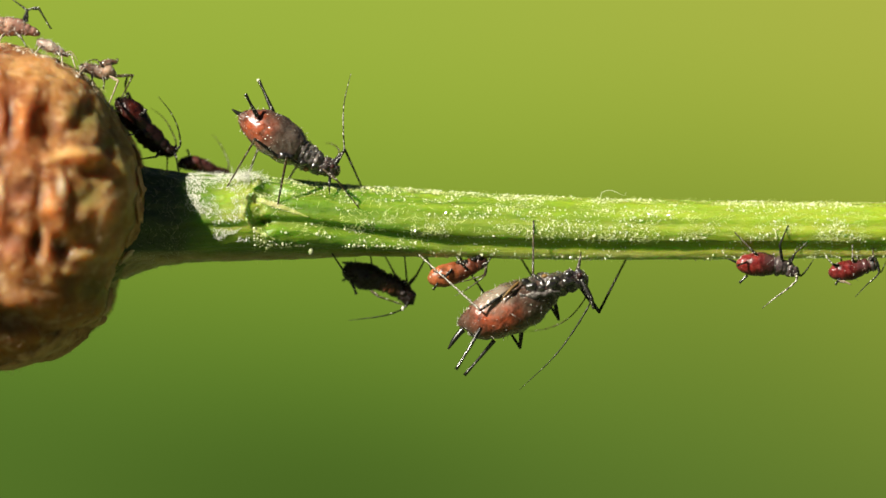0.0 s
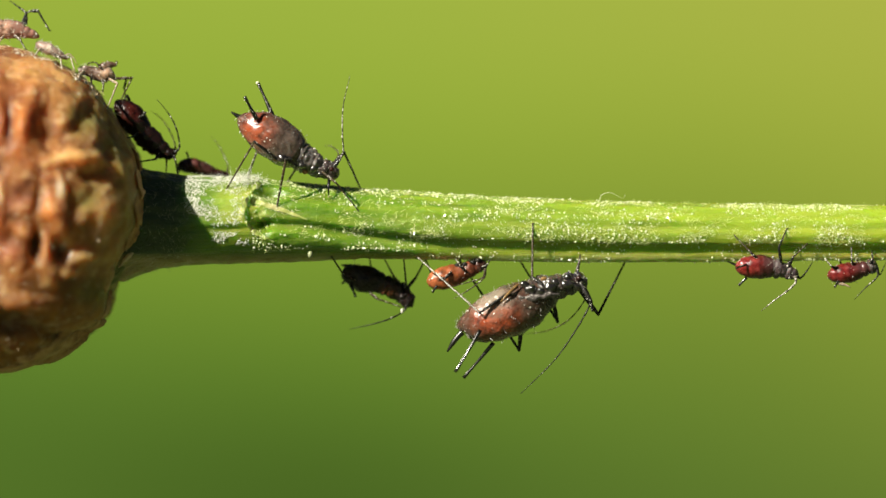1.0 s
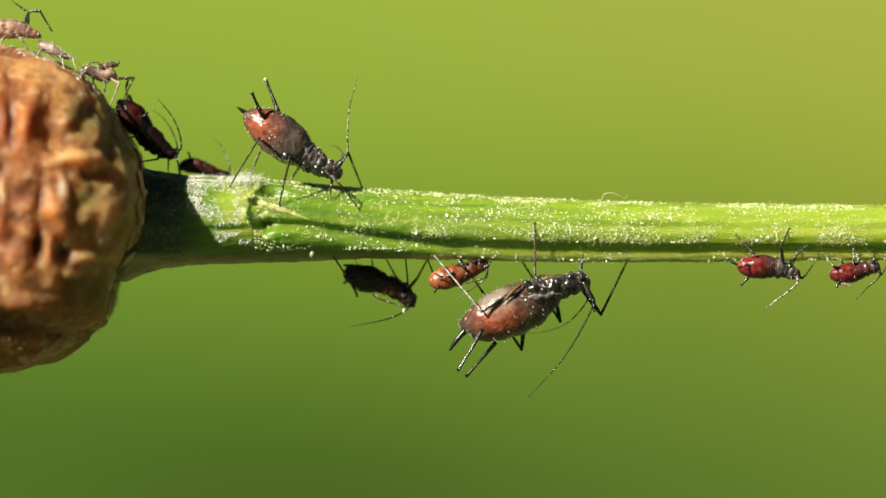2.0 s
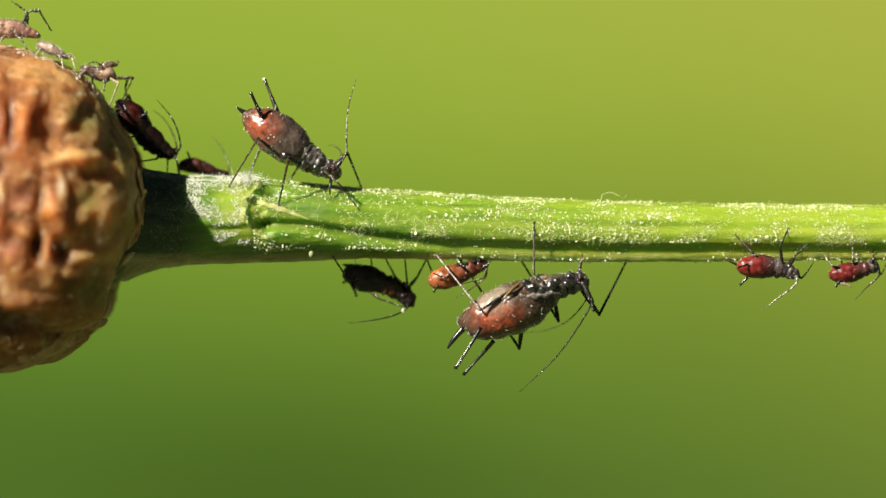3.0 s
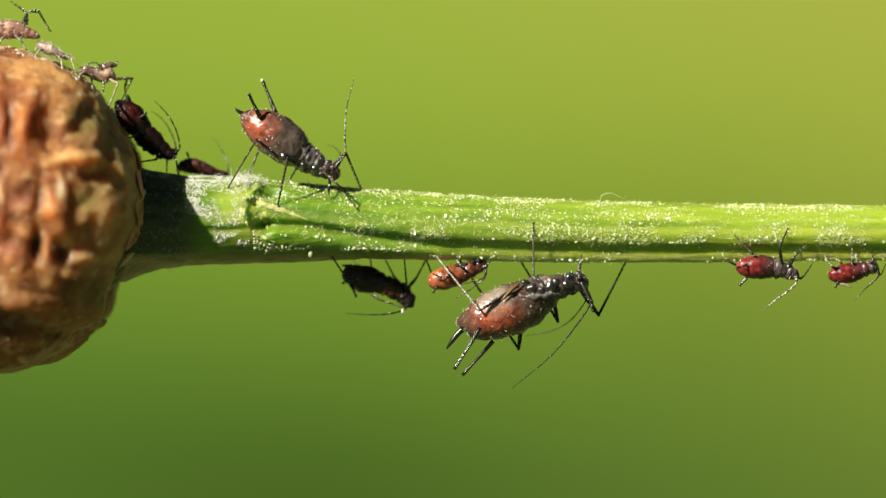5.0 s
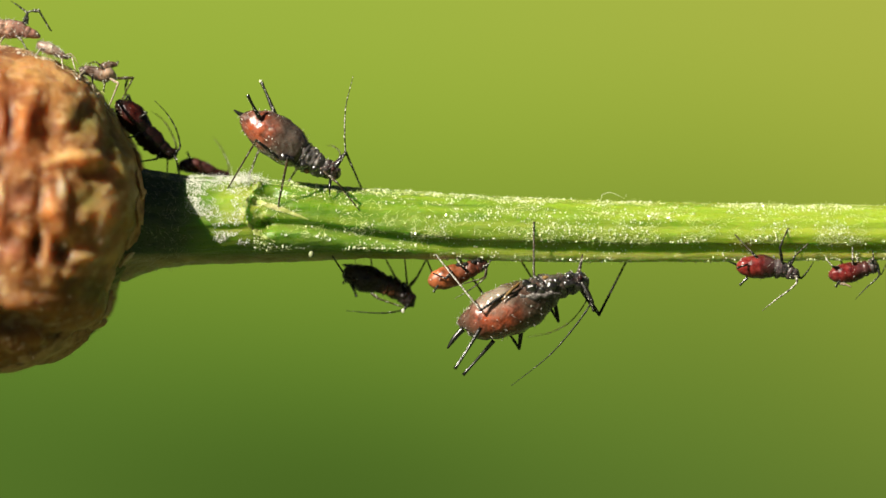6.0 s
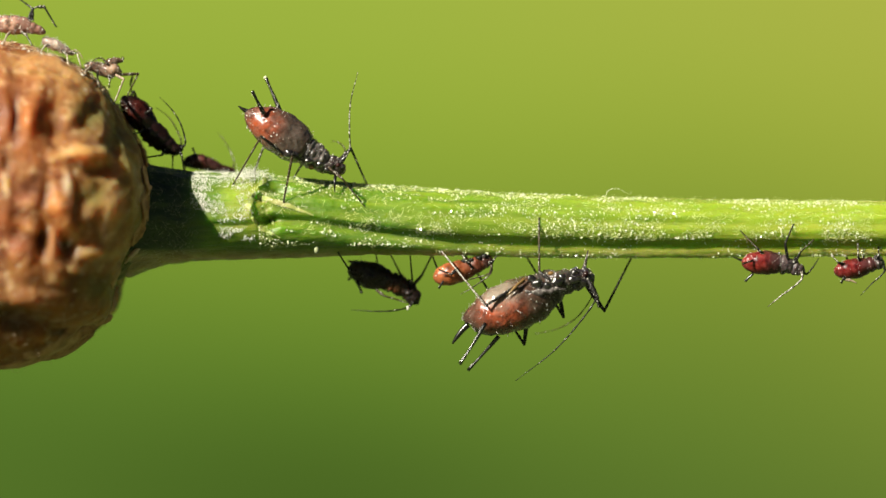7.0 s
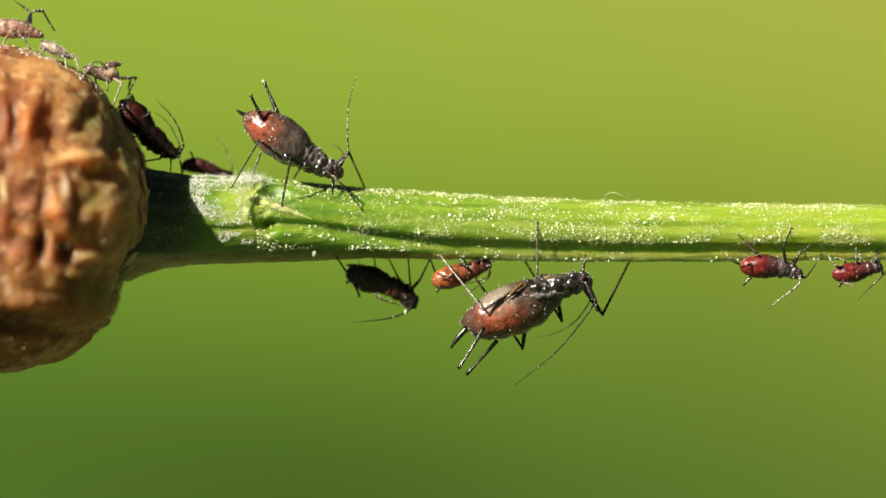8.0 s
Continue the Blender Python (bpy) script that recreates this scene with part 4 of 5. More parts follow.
def build_large_upper():
    """The big aphid that stands head down on the stem."""
    skin = body_material("grey_red_skin", (0.080, 0.057, 0.043), (0.29, 0.062, 0.022), (-5.824, -1.15, 3.824), (-3.518, -0.65, 2.452), 0.85, (1.0, 0.5, 1.0), 0.22, 0.24)
    grey = body_material("grey_thorax", (0.105, 0.094, 0.086), (0.02, 0.018, 0.018), (-4.5, -1.05, 2.852), (-3.518, -0.65, 2.452), 0.3, bloom=0.3)
    head = body_material("dark_head", (0.05, 0.038, 0.036), (0.02, 0.01, 0.01), (-3.44, -0.95, 2.5), (-3.518, -0.65, 2.452), 0.3, bloom=0.2, rough=0.2)
    a = Aphid((-5.037, -0.903, 1.791), "large grey and orange-red aphid, tail raised, on the stem")
    a.abdomen([(-6.415, -0.65, 4.229, 0.036), (-6.273, -0.65, 4.14, 0.268), (-5.988, -0.65, 3.98, 0.482), (-5.56, -0.65, 3.75, 0.655), (-5.075, -0.65, 3.435, 0.69), (-4.675, -0.65, 3.14, 0.60), (-4.425, -0.65, 2.968, 0.393)], skin, "glossy grey abdomen with an orange-red rear flank", (-3.518, -0.65, 2.452), seed=1, bristles=46, beads=40)
    a.segment("thorax", [(-4.585, -0.65, 3.039, 0.357), (-4.407, -0.65, 2.95, 0.464), (-4.194, -0.65, 2.843, 0.429), (-3.98, -0.65, 2.737, 0.357), (-3.767, -0.65, 2.665, 0.268)], grey, seed=2, ribs=3, rib=0.10, lump=0.15, knobs=26, beads=50)
    a.segment("head", [(-3.892, -0.65, 2.701, 0.232), (-3.749, -0.65, 2.63, 0.304), (-3.536, -0.65, 2.559, 0.304), (-3.341, -0.65, 2.506, 0.25), (-3.216, -0.65, 2.506, 0.089)], head, seed=3, ribs=2, lump=0.22, knobs=20, beads=36)
    a.horn("scape", [(-3.45, -0.80, 2.58), (-3.33, -0.82, 2.74), (-3.19, -0.86, 2.93)], 0.10, 0.06, BLACK, rim=False)
    a.coxae((-4.985, -1.34, 2.90, 0.17), (-4.813, -1.2, 2.867, 0.125), (-4.378, -1, 2.712, 0.143), (-4.044, -0.9, 2.607, 0.143), (-3.797, -0.85, 2.466, 0.143))
    for c, r in (((-4.30, -0.90, 2.50), 0.08), ((-5.17, -1.05, 2.90), 0.10)):
        bm = bmesh.new()
        ball(bm, Vector(c), r, (1.2, 0.8, 1.0), 14, 9)
        part("leg_joint", bm, OCHRE, a.body, "ochre yellow leg joint")
    a.eyes((-3.465, -0.65, 2.577), 0.075, 0.24)
    a.horn("cornicle", [(-5.804, -1.2, 4.141), (-5.974, -1.35, 4.472), (-6.164, -1.45, 4.84)], 0.078, 0.042)
    a.horn("cornicle", [(-5.339, -0.45, 4.289), (-5.577, -0.3, 4.828), (-5.797, -0.15, 5.298)], 0.078, 0.042)
    bm = bmesh.new()
    ball(bm, Vector((-5.815, -0.15, 5.315)), 0.055)
    part("bright_ball", bm, WOOL, a.body, "pale drop on the cornicle's tip")
    a.horn("cauda", [(-6.326, -0.65, 4.211), (-6.468, -0.65, 4.283), (-6.628, -0.65, 4.389)], 0.09, 0.05, rim=False)
    a.horn("rostrum", [(-3.535, -0.7, 2.327), (-3.564, -0.95, 2.003), (-3.549, -0.825, 1.704)], 0.06, 0.03, rim=False)
    a.feeler([(-3.301, -0.8, 2.733), (-3.103, -0.95, 3.12), (-3.118, -1.05, 3.65), (-3.1, -1.05, 4.535), (-2.89, -0.95, 5.496)], 0.024, SPARK, 11)
    a.feeler([(-3.33, -0.35, 2.778), (-3.294, 0.35, 3.133), (-3.525, 0.95, 3.345), (-3.755, 1.45, 3.376)], 0.022, BROWN)
    a.leg((-5.079, -1.2, 2.831), (-5.864, -1.45, 3.427), (-6.775, -0.911, 1.933), 0.048, tibia=BROWN)
    a.leg((-5.066, -0.15, 2.907), (-5.756, 0.15, 3.415), (-6.193, 0.315, 2.255), 0.055, tibia=SHINE)
    a.leg((-4.569, -1.1, 2.674), (-4.869, -1.6, 2.876), (-5.169, -1.161, 1.398), 0.062, tibia=BROWN)
    a.leg((-4.424, -0.15, 2.783), (-4.645, 0.05, 2.572), (-4.942, 0.373, 2.131), 0.05, tibia=SHINE)
    a.leg((-3.757, -1, 2.499), (-3.303, -1.45, 2.137), (-2.605, -1.008, 1.258), 0.042, BROWN, BROWN)
    a.leg((-3.491, -0.35, 2.689), (-3.083, -0.25, 3.119), (-2.576, 0.26, 1.986), 0.055)
    return a


def build_large_hanging():
    """The big aphid that hangs under the stem by its long legs."""
    skin = body_material("mottled_red_skin", (0.080, 0.045, 0.030), (0.36, 0.072, 0.028), (1.66, -2, -2.15), (4.35, -1.3, -0.955), 0.90, (0.85, 0.4, 1.1), 0.14, 0.22, (1.551, -1.7, -1.534))
    grey = body_material("grey_back", (0.060, 0.047, 0.040), (0.012, 0.01, 0.01), (2.834, -1.9, -1.127), (4.35, -1.3, -0.955), 0.4, bloom=0.4, rough=0.2)
    head = body_material("dark_head_large", (0.028, 0.024, 0.03), (0.02, 0.01, 0.01), (4.164, -1.6, -0.953), (4.35, -1.3, -0.955), 0.3, bloom=0.3, rough=0.2)
    a = Aphid((3.127, -0.666, 0.018), "large mottled red and grey aphid hanging below the stem")
    a.abdomen([(0.566, -1.3, -2.476, 0.054), (0.672, -1.3, -2.369, 0.321), (1.114, -1.3, -2.246, 0.643), (1.839, -1.3, -1.963, 0.804), (2.59, -1.3, -1.65, 0.775), (3.041, -1.3, -1.37, 0.575), (3.324, -1.3, -1.273, 0.357)], skin, "plump mottled abdomen, red below and grey above", (4.35, -1.3, -0.955), seed=5, bristles=200, ribs=8, beads=46)
    a.segment("thorax", [(2.67, -1.3, -1.50, 0.45), (2.971, -1.3, -1.355, 0.54), (3.324, -1.3, -1.205, 0.47), (3.643, -1.3, -1.105, 0.39), (3.89, -1.3, -1.061, 0.304)], grey, seed=6, ribs=3, rib=0.1, lump=0.15, knobs=30, beads=70)
    a.segment("head", [(3.749, -1.3, -1.096, 0.268), (3.926, -1.3, -1.03, 0.345), (4.173, -1.3, -0.965, 0.325), (4.403, -1.3, -0.937, 0.25), (4.544, -1.3, -0.919, 0.089)], head, seed=7, ribs=2, knobs=22, beads=44)
    a.eyes((4.262, -1.3, -0.831), 0.085, 0.3)
    a.horn("cornicle", [(1.178, -2, -2.445), (0.808, -2.2, -3.091), (0.404, -2.3, -3.738)], 0.07, 0.042, HORN)
    a.horn("cornicle", [(1.614, -0.9, -2.856), (1.171, -0.8, -3.39), (0.675, -0.7, -3.961)], 0.072, 0.042, HORN)
    a.horn("cauda", [(0.637, -1.3, -2.511), (0.407, -1.3, -2.758), (0.159, -1.3, -3.13)], 0.10, 0.075, rim=False)
    a.horn("rostrum", [(4.173, -1.3, -0.725), (4.247, -1.2, -0.513), (4.323, -1.05, -0.089)], 0.075, 0.045, SHINE, rim=False)
    a.feeler([(4.516, -1.5, -1.306), (4.618, -1.52, -1.604), (4.163, -1.5, -2.417), (3.458, -1.5, -3.370), (2.382, -1.5, -4.394)], 0.027, DULL, 11)
    a.feeler([(4.502, -1, -1.187), (4.444, -0.6, -1.582), (3.97, 0.2, -2.182), (3.323, 0.8, -2.515), (2.595, 1.2, -2.631)], 0.02, BROWN)
    a.leg((2.358, -1.92, -1.091), (1.16, -2.12, -1.898), (-0.872, -0.498, -0.071), 0.048, tibia=GLINTY)
    a.leg((2.503, -0.8, -2.112), (2.421, -0.4, -3.098), (0.43, 0.489, -0.09), 0.062, tibia=BLACK)
    a.leg((3.138, -1.7, -1.04), (2.807, -1.5, -0.795), (2.837, -0.936, 0.869), 0.055, tibia=BROWN)
    a.leg((3.443, -0.8, -1.402), (3.629, -0.5, -2.206), (2.366, 0.476, -0.125), 0.06)
    a.leg((4.183, -1, -1.046), (4.895, -0.9, -1.969), (5.896, 0.485, -0.125), 0.062)
    a.leg((4.301, -1.7, -0.952), (4.629, -1.9, -1.567), (4.665, -1.9, -1.831), 0.075)
    a.coxae((2.554, -1.8, -1.039, 0.143), (2.764, -1.9, -1.162, 0.19), (3.044, -1.95, -1.232, 0.161), (3.327, -1.88, -1.091, 0.19), (3.526, -1.7, -0.952, 0.143), (3.884, -1.5, -0.812, 0.161), (3.912, -1.75, -1.022, 0.165), (4.196, -1.68, -1.076, 0.161), (4.375, -1.6, -1.076, 0.125))
    for pts, wide in (([(2.392, -1.98, -1.442), (2.78, -1.97, -1.443), (3.185, -1.94, -1.373), (3.628, -1.84, -1.303)], 0.078),):
        bm = bmesh.new()
        tube(bm, pts, [wide * 0.5, wide, wide, wide * 0.4], 12, 30, 3, 0.3)
        for v in bm.verts:
            v.co += Vector((noise.noise(v.co * 6), noise.noise(v.co * 6 + Vector((7, 0, 0))), noise.noise(v.co * 6 + Vector((0, 7, 0))))) * 0.05
        part("ridge", bm, GREY, a.body, "pale grey waxy ridge")
    bm = bmesh.new()
    ball(bm, Vector((3.175, -1.62, -0.847)), 0.085, (1.2, 0.8, 0.8))
    part("back_spot", bm, OCHRE, a.body, "ochre yellow spot")
    # folded wing-pad streak on the flank
    bm = bmesh.new()
    tube(bm, [(2.359, -1.9, -1.021), (2.074, -2.07, -1.283), (1.81, -2.12, -1.564)], [0.036, 0.045, 0.012], 8, 12)
    part("side_stripe", bm, OCHRE, a.body, "ochre yellow stripe")
    return a


def build_dark_hanging():
    skin = body_material("black_skin", (0.016, 0.010, 0.009), (0.10, 0.036, 0.012), (-1.75, 0.3, -1.35), (-1.184, 0.6, -1.327), 0.4, bloom=0.03, coat=0.15)
    a = Aphid((-2.219, 0.258, -0.161), "small nearly black aphid hanging in the stem's shade")
    a.abdomen([(-3.17, 0.6, -0.64, 0.10), (-3.07, 0.6, -0.67, 0.24), (-2.834, 0.6, -0.735, 0.355), (-2.511, 0.6, -0.843, 0.429), (-2.117, 0.6, -0.969, 0.375), (-1.722, 0.6, -1.094, 0.25)], skin, "", (-1.184, 0.6, -1.327), seed=9, bristles=14, lump=0.2, beads=0)
    a.segment("thorax", [(-1.901, 0.6, -1.022, 0.268), (-1.686, 0.6, -1.112, 0.339), (-1.435, 0.6, -1.22, 0.304), (-1.22, 0.6, -1.345, 0.214)], skin, seed=10, lump=0.2, knobs=14, beads=0)
    a.segment("head", [(-1.381, 0.6, -1.256, 0.214), (-1.238, 0.6, -1.363, 0.286), (-1.112, 0.6, -1.543, 0.25), (-1.094, 0.6, -1.776, 0.143)], skin, seed=11, ribs=2, lump=0.2, knobs=8, beads=0)
    a.horn("cauda", [(-2.90, 0.6, -0.50), (-3.03, 0.6, -0.46), (-3.20, 0.6, -0.42)], 0.12, 0.05, rim=False)
    a.horn("cornicle", [(-2.902, 0.4, -1.057), (-2.81, 0.3, -1.235), (-2.737, 0.25, -1.431)], 0.055, 0.035)
    a.horn("cornicle", [(-3.018, 0.8, -0.916), (-3.092, 0.9, -0.953), (-3.183, 0.95, -1.007)], 0.05, 0.035)
    a.feeler([(-1.11, 0.4, -1.702), (-1.253, 0.3, -1.879), (-1.681, 0.2, -2.057), (-2.218, 0.2, -2.164), (-2.989, 0.3, -2.255)], 0.026, DULL, 7)
    # a white ball added in place of the glint at the mouth
    bm = bmesh.new()
    ball(bm, Vector((-1.27, 0.2, -1.878)), 0.06, (0.7, 0.7, 1.3))
    part("bright_ball", bm, BEAD, a.body, "bright white ball for the glint at the mouth")
    a.leg((-2.579, 0.4, -0.967), (-3.036, 0, -0.839), (-3.489, -0.425, -0.142), 0.05)
    a.leg((-2.224, 0.6, -0.789), (-2.262, 0.7, -0.485), (-2.29, 0.259, -0.161), 0.04)
    a.leg((-1.418, 0.7, -1.059), (-1.563, 0.8, -0.737), (-1.861, 0.256, -0.161), 0.045, BROWN, BROWN)
    a.leg((-1.182, 0.4, -1.164), (-1.145, 0.3, -0.966), (-1.212, -0.252, -0.196), 0.045)
    a.leg((-1.184, 0.6, -1.238), (-0.843, 0.6, -0.843), (-0.483, 0.296, -0.161), 0.05)
    a.leg((-2.275, 0.4, -1.325), (-2.022, 0.3, -1.503), (-1.342, 0.3, -1.736), 0.042, BROWN, BROWN)
    return a


def build_orange_hanging():
    skin = body_material("orange_skin", (0.12, 0.030, 0.012), (0.40, 0.115, 0.038), (-0.071, -0.6, -0.871), (0.427, -0.4, -0.73), 0.8, (0.8, 1, 1), 0.06, 0.34, coat=0.3, relief=0.3)
    head = body_material("red_brown_head", (0.05, 0.018, 0.012), (0.10, 0.02, 0.01), (1.086, -0.4, -0.463), (0.427, -0.4, -0.73), 0.3, bloom=0.12)
    a = Aphid((0.552, -0.459, -0.107), "small orange aphid with a dark head under the stem")
    a.abdomen([(-0.481, -0.4, -0.944, 0.054), (-0.356, -0.4, -0.926, 0.232), (-0.018, -0.4, -0.855, 0.357), (0.427, -0.4, -0.73, 0.339), (0.748, -0.4, -0.605, 0.268), (0.926, -0.4, -0.552, 0.179)], skin, "translucent orange abdomen", seed=13, bristles=16)
    a.segment("thorax", [(0.641, -0.4, -0.641, 0.214), (0.819, -0.4, -0.57, 0.286), (1.033, -0.4, -0.498, 0.232), (1.139, -0.4, -0.463, 0.161)], skin, seed=14)
    a.segment("head", [(1.033, -0.4, -0.498, 0.161), (1.157, -0.4, -0.445, 0.232), (1.317, -0.4, -0.392, 0.179), (1.406, -0.4, -0.356, 0.071)], head, seed=15, ribs=2)
    for c in ((0.498, -0.55, -0.427), (0.711, -0.55, -0.409), (0.96, -0.55, -0.338), (1.138, -0.55, -0.267)):
        bm = bmesh.new()
        ball(bm, Vector(c), 0.1, (1.1, 1, 0.8))
        part("back_plate", bm, BLACK, a.body, "black bump on the back")
    a.horn("cornicle", [(-0.16, -0.7, -1.066), (-0.231, -0.75, -1.172), (-0.302, -0.8, -1.278)], 0.04, 0.03)
    a.feeler([(1.351, -0.6, -0.551), (1.332, -0.7, -0.799), (1.101, -0.7, -1.012), (0.747, -0.6, -1.262), (0.374, -0.5, -1.477)], 0.022, BROWN, 7)
    a.feeler([(1.35, -0.7, -0.586), (1.26, -0.85, -0.816), (0.905, -0.9, -0.94), (0.497, -0.9, -1.046), (0.195, -0.9, -1.1)], 0.02, BROWN, 7)
    a.leg((0.284, -0.75, -0.639), (0.089, -0.85, -0.852), (-0.302, -0.9, -0.692), 0.045)
    a.leg((-0.018, -0.3, -0.766), (-0.339, -0.3, -0.695), (-0.573, 0.433, -0.107), 0.045)
    a.leg((0.782, -0.7, -0.657), (0.585, -0.9, -0.461), (0.374, -0.328, -0.16), 0.045, tibia=SHINE)
    a.leg((0.5, -0.1, -0.66), (0.537, 0.2, -0.393), (0.609, 0.494, -0.09), 0.04)
    a.leg((1.106, -0.1, -0.517), (1.216, 0.2, -0.304), (1.327, 0.514, -0.09), 0.04)
    a.leg((1.21, -0.5, -0.516), (1.386, -0.7, -0.462), (1.567, -0.385, -0.16), 0.04)
    return a


def build_red_near():
    skin = body_material("crimson_skin", (0.06, 0.022, 0.022), (0.22, 0.016, 0.013), (9.588, -1, -0.443), (10.046, -0.8, -0.479), 0.62, (0.9, 0.6, 1), 0.08, 0.26, coat=0.5, relief=0.4)
    grey = body_material("grey_red_thorax", (0.07, 0.045, 0.05), (0.03, 0.02, 0.02), (10.74, -1, -0.514), (10.046, -0.8, -0.479), 0.2, bloom=0.35)
    a = Aphid((10.251, -0.452, -0.089), "small crimson aphid with a grey thorax on the stem's lower edge")
    a.abdomen([(9.212, -0.8, -0.39, 0.054), (9.319, -0.8, -0.426, 0.232), (9.656, -0.8, -0.479, 0.357), (10.046, -0.8, -0.479, 0.375), (10.366, -0.8, -0.515, 0.304), (10.508, -0.8, -0.532, 0.196)], skin, "shiny crimson abdomen", seed=17, bristles=14)
    a.segment("thorax", [(10.259, -0.8, -0.497, 0.25), (10.419, -0.8, -0.515, 0.321), (10.65, -0.8, -0.568, 0.268), (10.827, -0.8, -0.621, 0.196)], grey, seed=18)
    a.segment("head", [(10.756, -0.8, -0.603, 0.179), (10.881, -0.8, -0.657, 0.232), (11.04, -0.8, -0.71, 0.179), (11.165, -0.8, -0.763, 0.071)], grey, seed=19, ribs=2)
    a.horn("cornicle", [(9.524, -1.15, -0.407), (9.358, -1.25, -0.46), (9.195, -1.3, -0.513)], 0.038, 0.028)
    a.horn("cornicle", [(9.557, -0.7, -0.817), (9.432, -0.7, -0.941), (9.308, -0.7, -1.066)], 0.05, 0.035)
    a.horn("cauda", [(9.23, -0.8, -0.426), (9.106, -0.8, -0.373), (8.928, -0.8, -0.302)], 0.045, 0.03, rim=False)
    a.feeler([(11.059, -1, -0.78), (11.051, -1.1, -0.992), (10.759, -1.2, -1.256), (10.37, -1.2, -1.54), (9.981, -1.2, -1.858)], 0.028, GLINTY, 8)
    a.feeler([(11.137, -0.7, -0.764), (11.253, -0.6, -0.835), (11.457, -0.5, -0.623), (11.661, -0.4, -0.32)], 0.03, BLACK, 6)
    a.leg((9.946, -0.95, -0.301), (9.669, -1.1, -0.035), (9.155, -0.85, 0.515), 0.042, tibia=BROWN)
    a.leg((10.638, -0.95, -0.426), (10.533, -1.15, 0.124), (10.807, -0.834, 0.71), 0.045)
    a.leg((10.851, -0.95, -0.514), (11.002, -1.05, -0.159), (11.471, -0.751, 0.266), 0.04, tibia=BROWN)
    a.leg((10.077, -0.4, -0.374), (9.985, -0.2, -0.196), (9.927, 0.46, -0.09), 0.04)
    a.leg((10.816, -0.5, -0.516), (10.94, -0.3, -0.267), (11.105, 0.404, -0.107), 0.04)
    a.leg((10.488, -0.6, -0.427), (10.389, -0.5, -0.16), (10.283, 0.423, -0.107), 0.04)
    return a


def build_red_small():
    skin = body_material("dark_crimson_skin", (0.07, 0.018, 0.018), (0.18, 0.014, 0.013), (12.522, -0.9, -0.692), (12.861, -0.7, -0.639), 0.6, (0.9, 0.6, 1), 0.06, 0.26, coat=0.5, relief=0.4)
    head = body_material("grey_head", (0.06, 0.05, 0.05), (0.03, 0.02, 0.02), (13.497, -0.9, -0.514), (12.861, -0.7, -0.639), 0.2, bloom=0.3)
    a = Aphid((12.926, -0.393, -0.089), "very small dark crimson aphid on the stem's lower edge")
    a.abdomen([(12.097, -0.7, -0.693, 0.054), (12.221, -0.7, -0.711, 0.214), (12.505, -0.7, -0.693, 0.304), (12.861, -0.7, -0.639, 0.321), (13.145, -0.7, -0.568, 0.25), (13.287, -0.7, -0.533, 0.161)], skin, "", seed=21, bristles=12)
    a.segment("thorax", [(13.038, -0.7, -0.604, 0.196), (13.18, -0.7, -0.551, 0.268), (13.358, -0.7, -0.515, 0.214), (13.464, -0.7, -0.497, 0.161)], skin, seed=22)
    a.segment("head", [(13.358, -0.7, -0.515, 0.179), (13.482, -0.7, -0.48, 0.25), (13.589, -0.7, -0.48, 0.196), (13.678, -0.7, -0.48, 0.071)], head, seed=23, ribs=2)
    a.horn("cornicle", [(12.415, -0.9, -0.922), (12.358, -0.95, -1.011), (12.3, -1, -1.117)], 0.04, 0.03)
    a.feeler([(13.632, -0.8, -0.55), (13.657, -0.9, -0.745), (13.497, -0.9, -0.94), (13.267, -0.9, -1.135), (12.912, -0.9, -1.508)], 0.024, BLACK, 7)
    a.feeler([(13.681, -0.5, -0.516), (13.762, -0.4, -0.73), (13.879, -0.3, -0.552), (13.968, -0.3, -0.339)], 0.022, BLACK, 5)
    a.leg((12.531, -0.8, -0.532), (12.211, -1, -0.479), (11.995, -0.254, -0.16), 0.038, tibia=SHINE)
    a.leg((12.917, -0.85, -0.479), (12.831, -1, -0.301), (12.848, -0.645, 0.124), 0.04, tibia=SHINE)
    a.leg((13.383, -0.8, -0.408), (13.487, -1, -0.266), (13.499, -0.534, 0.018), 0.04)
    a.leg((12.64, -0.4, -0.588), (12.553, -0.2, -0.339), (12.502, 0.404, -0.09), 0.035)
    a.leg((13.032, -0.4, -0.481), (13.087, -0.2, -0.267), (13.217, 0.388, -0.09), 0.035)
    a.leg((13.459, -0.4, -0.445), (13.658, -0.2, -0.267), (13.824, 0.373, -0.09), 0.035)
    # a cast skin that clings below it
    bm = bmesh.new()
    sack(bm, [(12.38, -0.9, -1.02, 0.016), (12.504, -0.9, -1.02, 0.050), (12.646, -0.9, -1.046, 0.034), (12.80, -0.9, -1.125, 0.012)], 0.7, 12, 12, 3, 0.3, 0.3, 12, 4)
    part("wax_drop", bm, PALE, a.body, "small pale drop of wax")
    return a


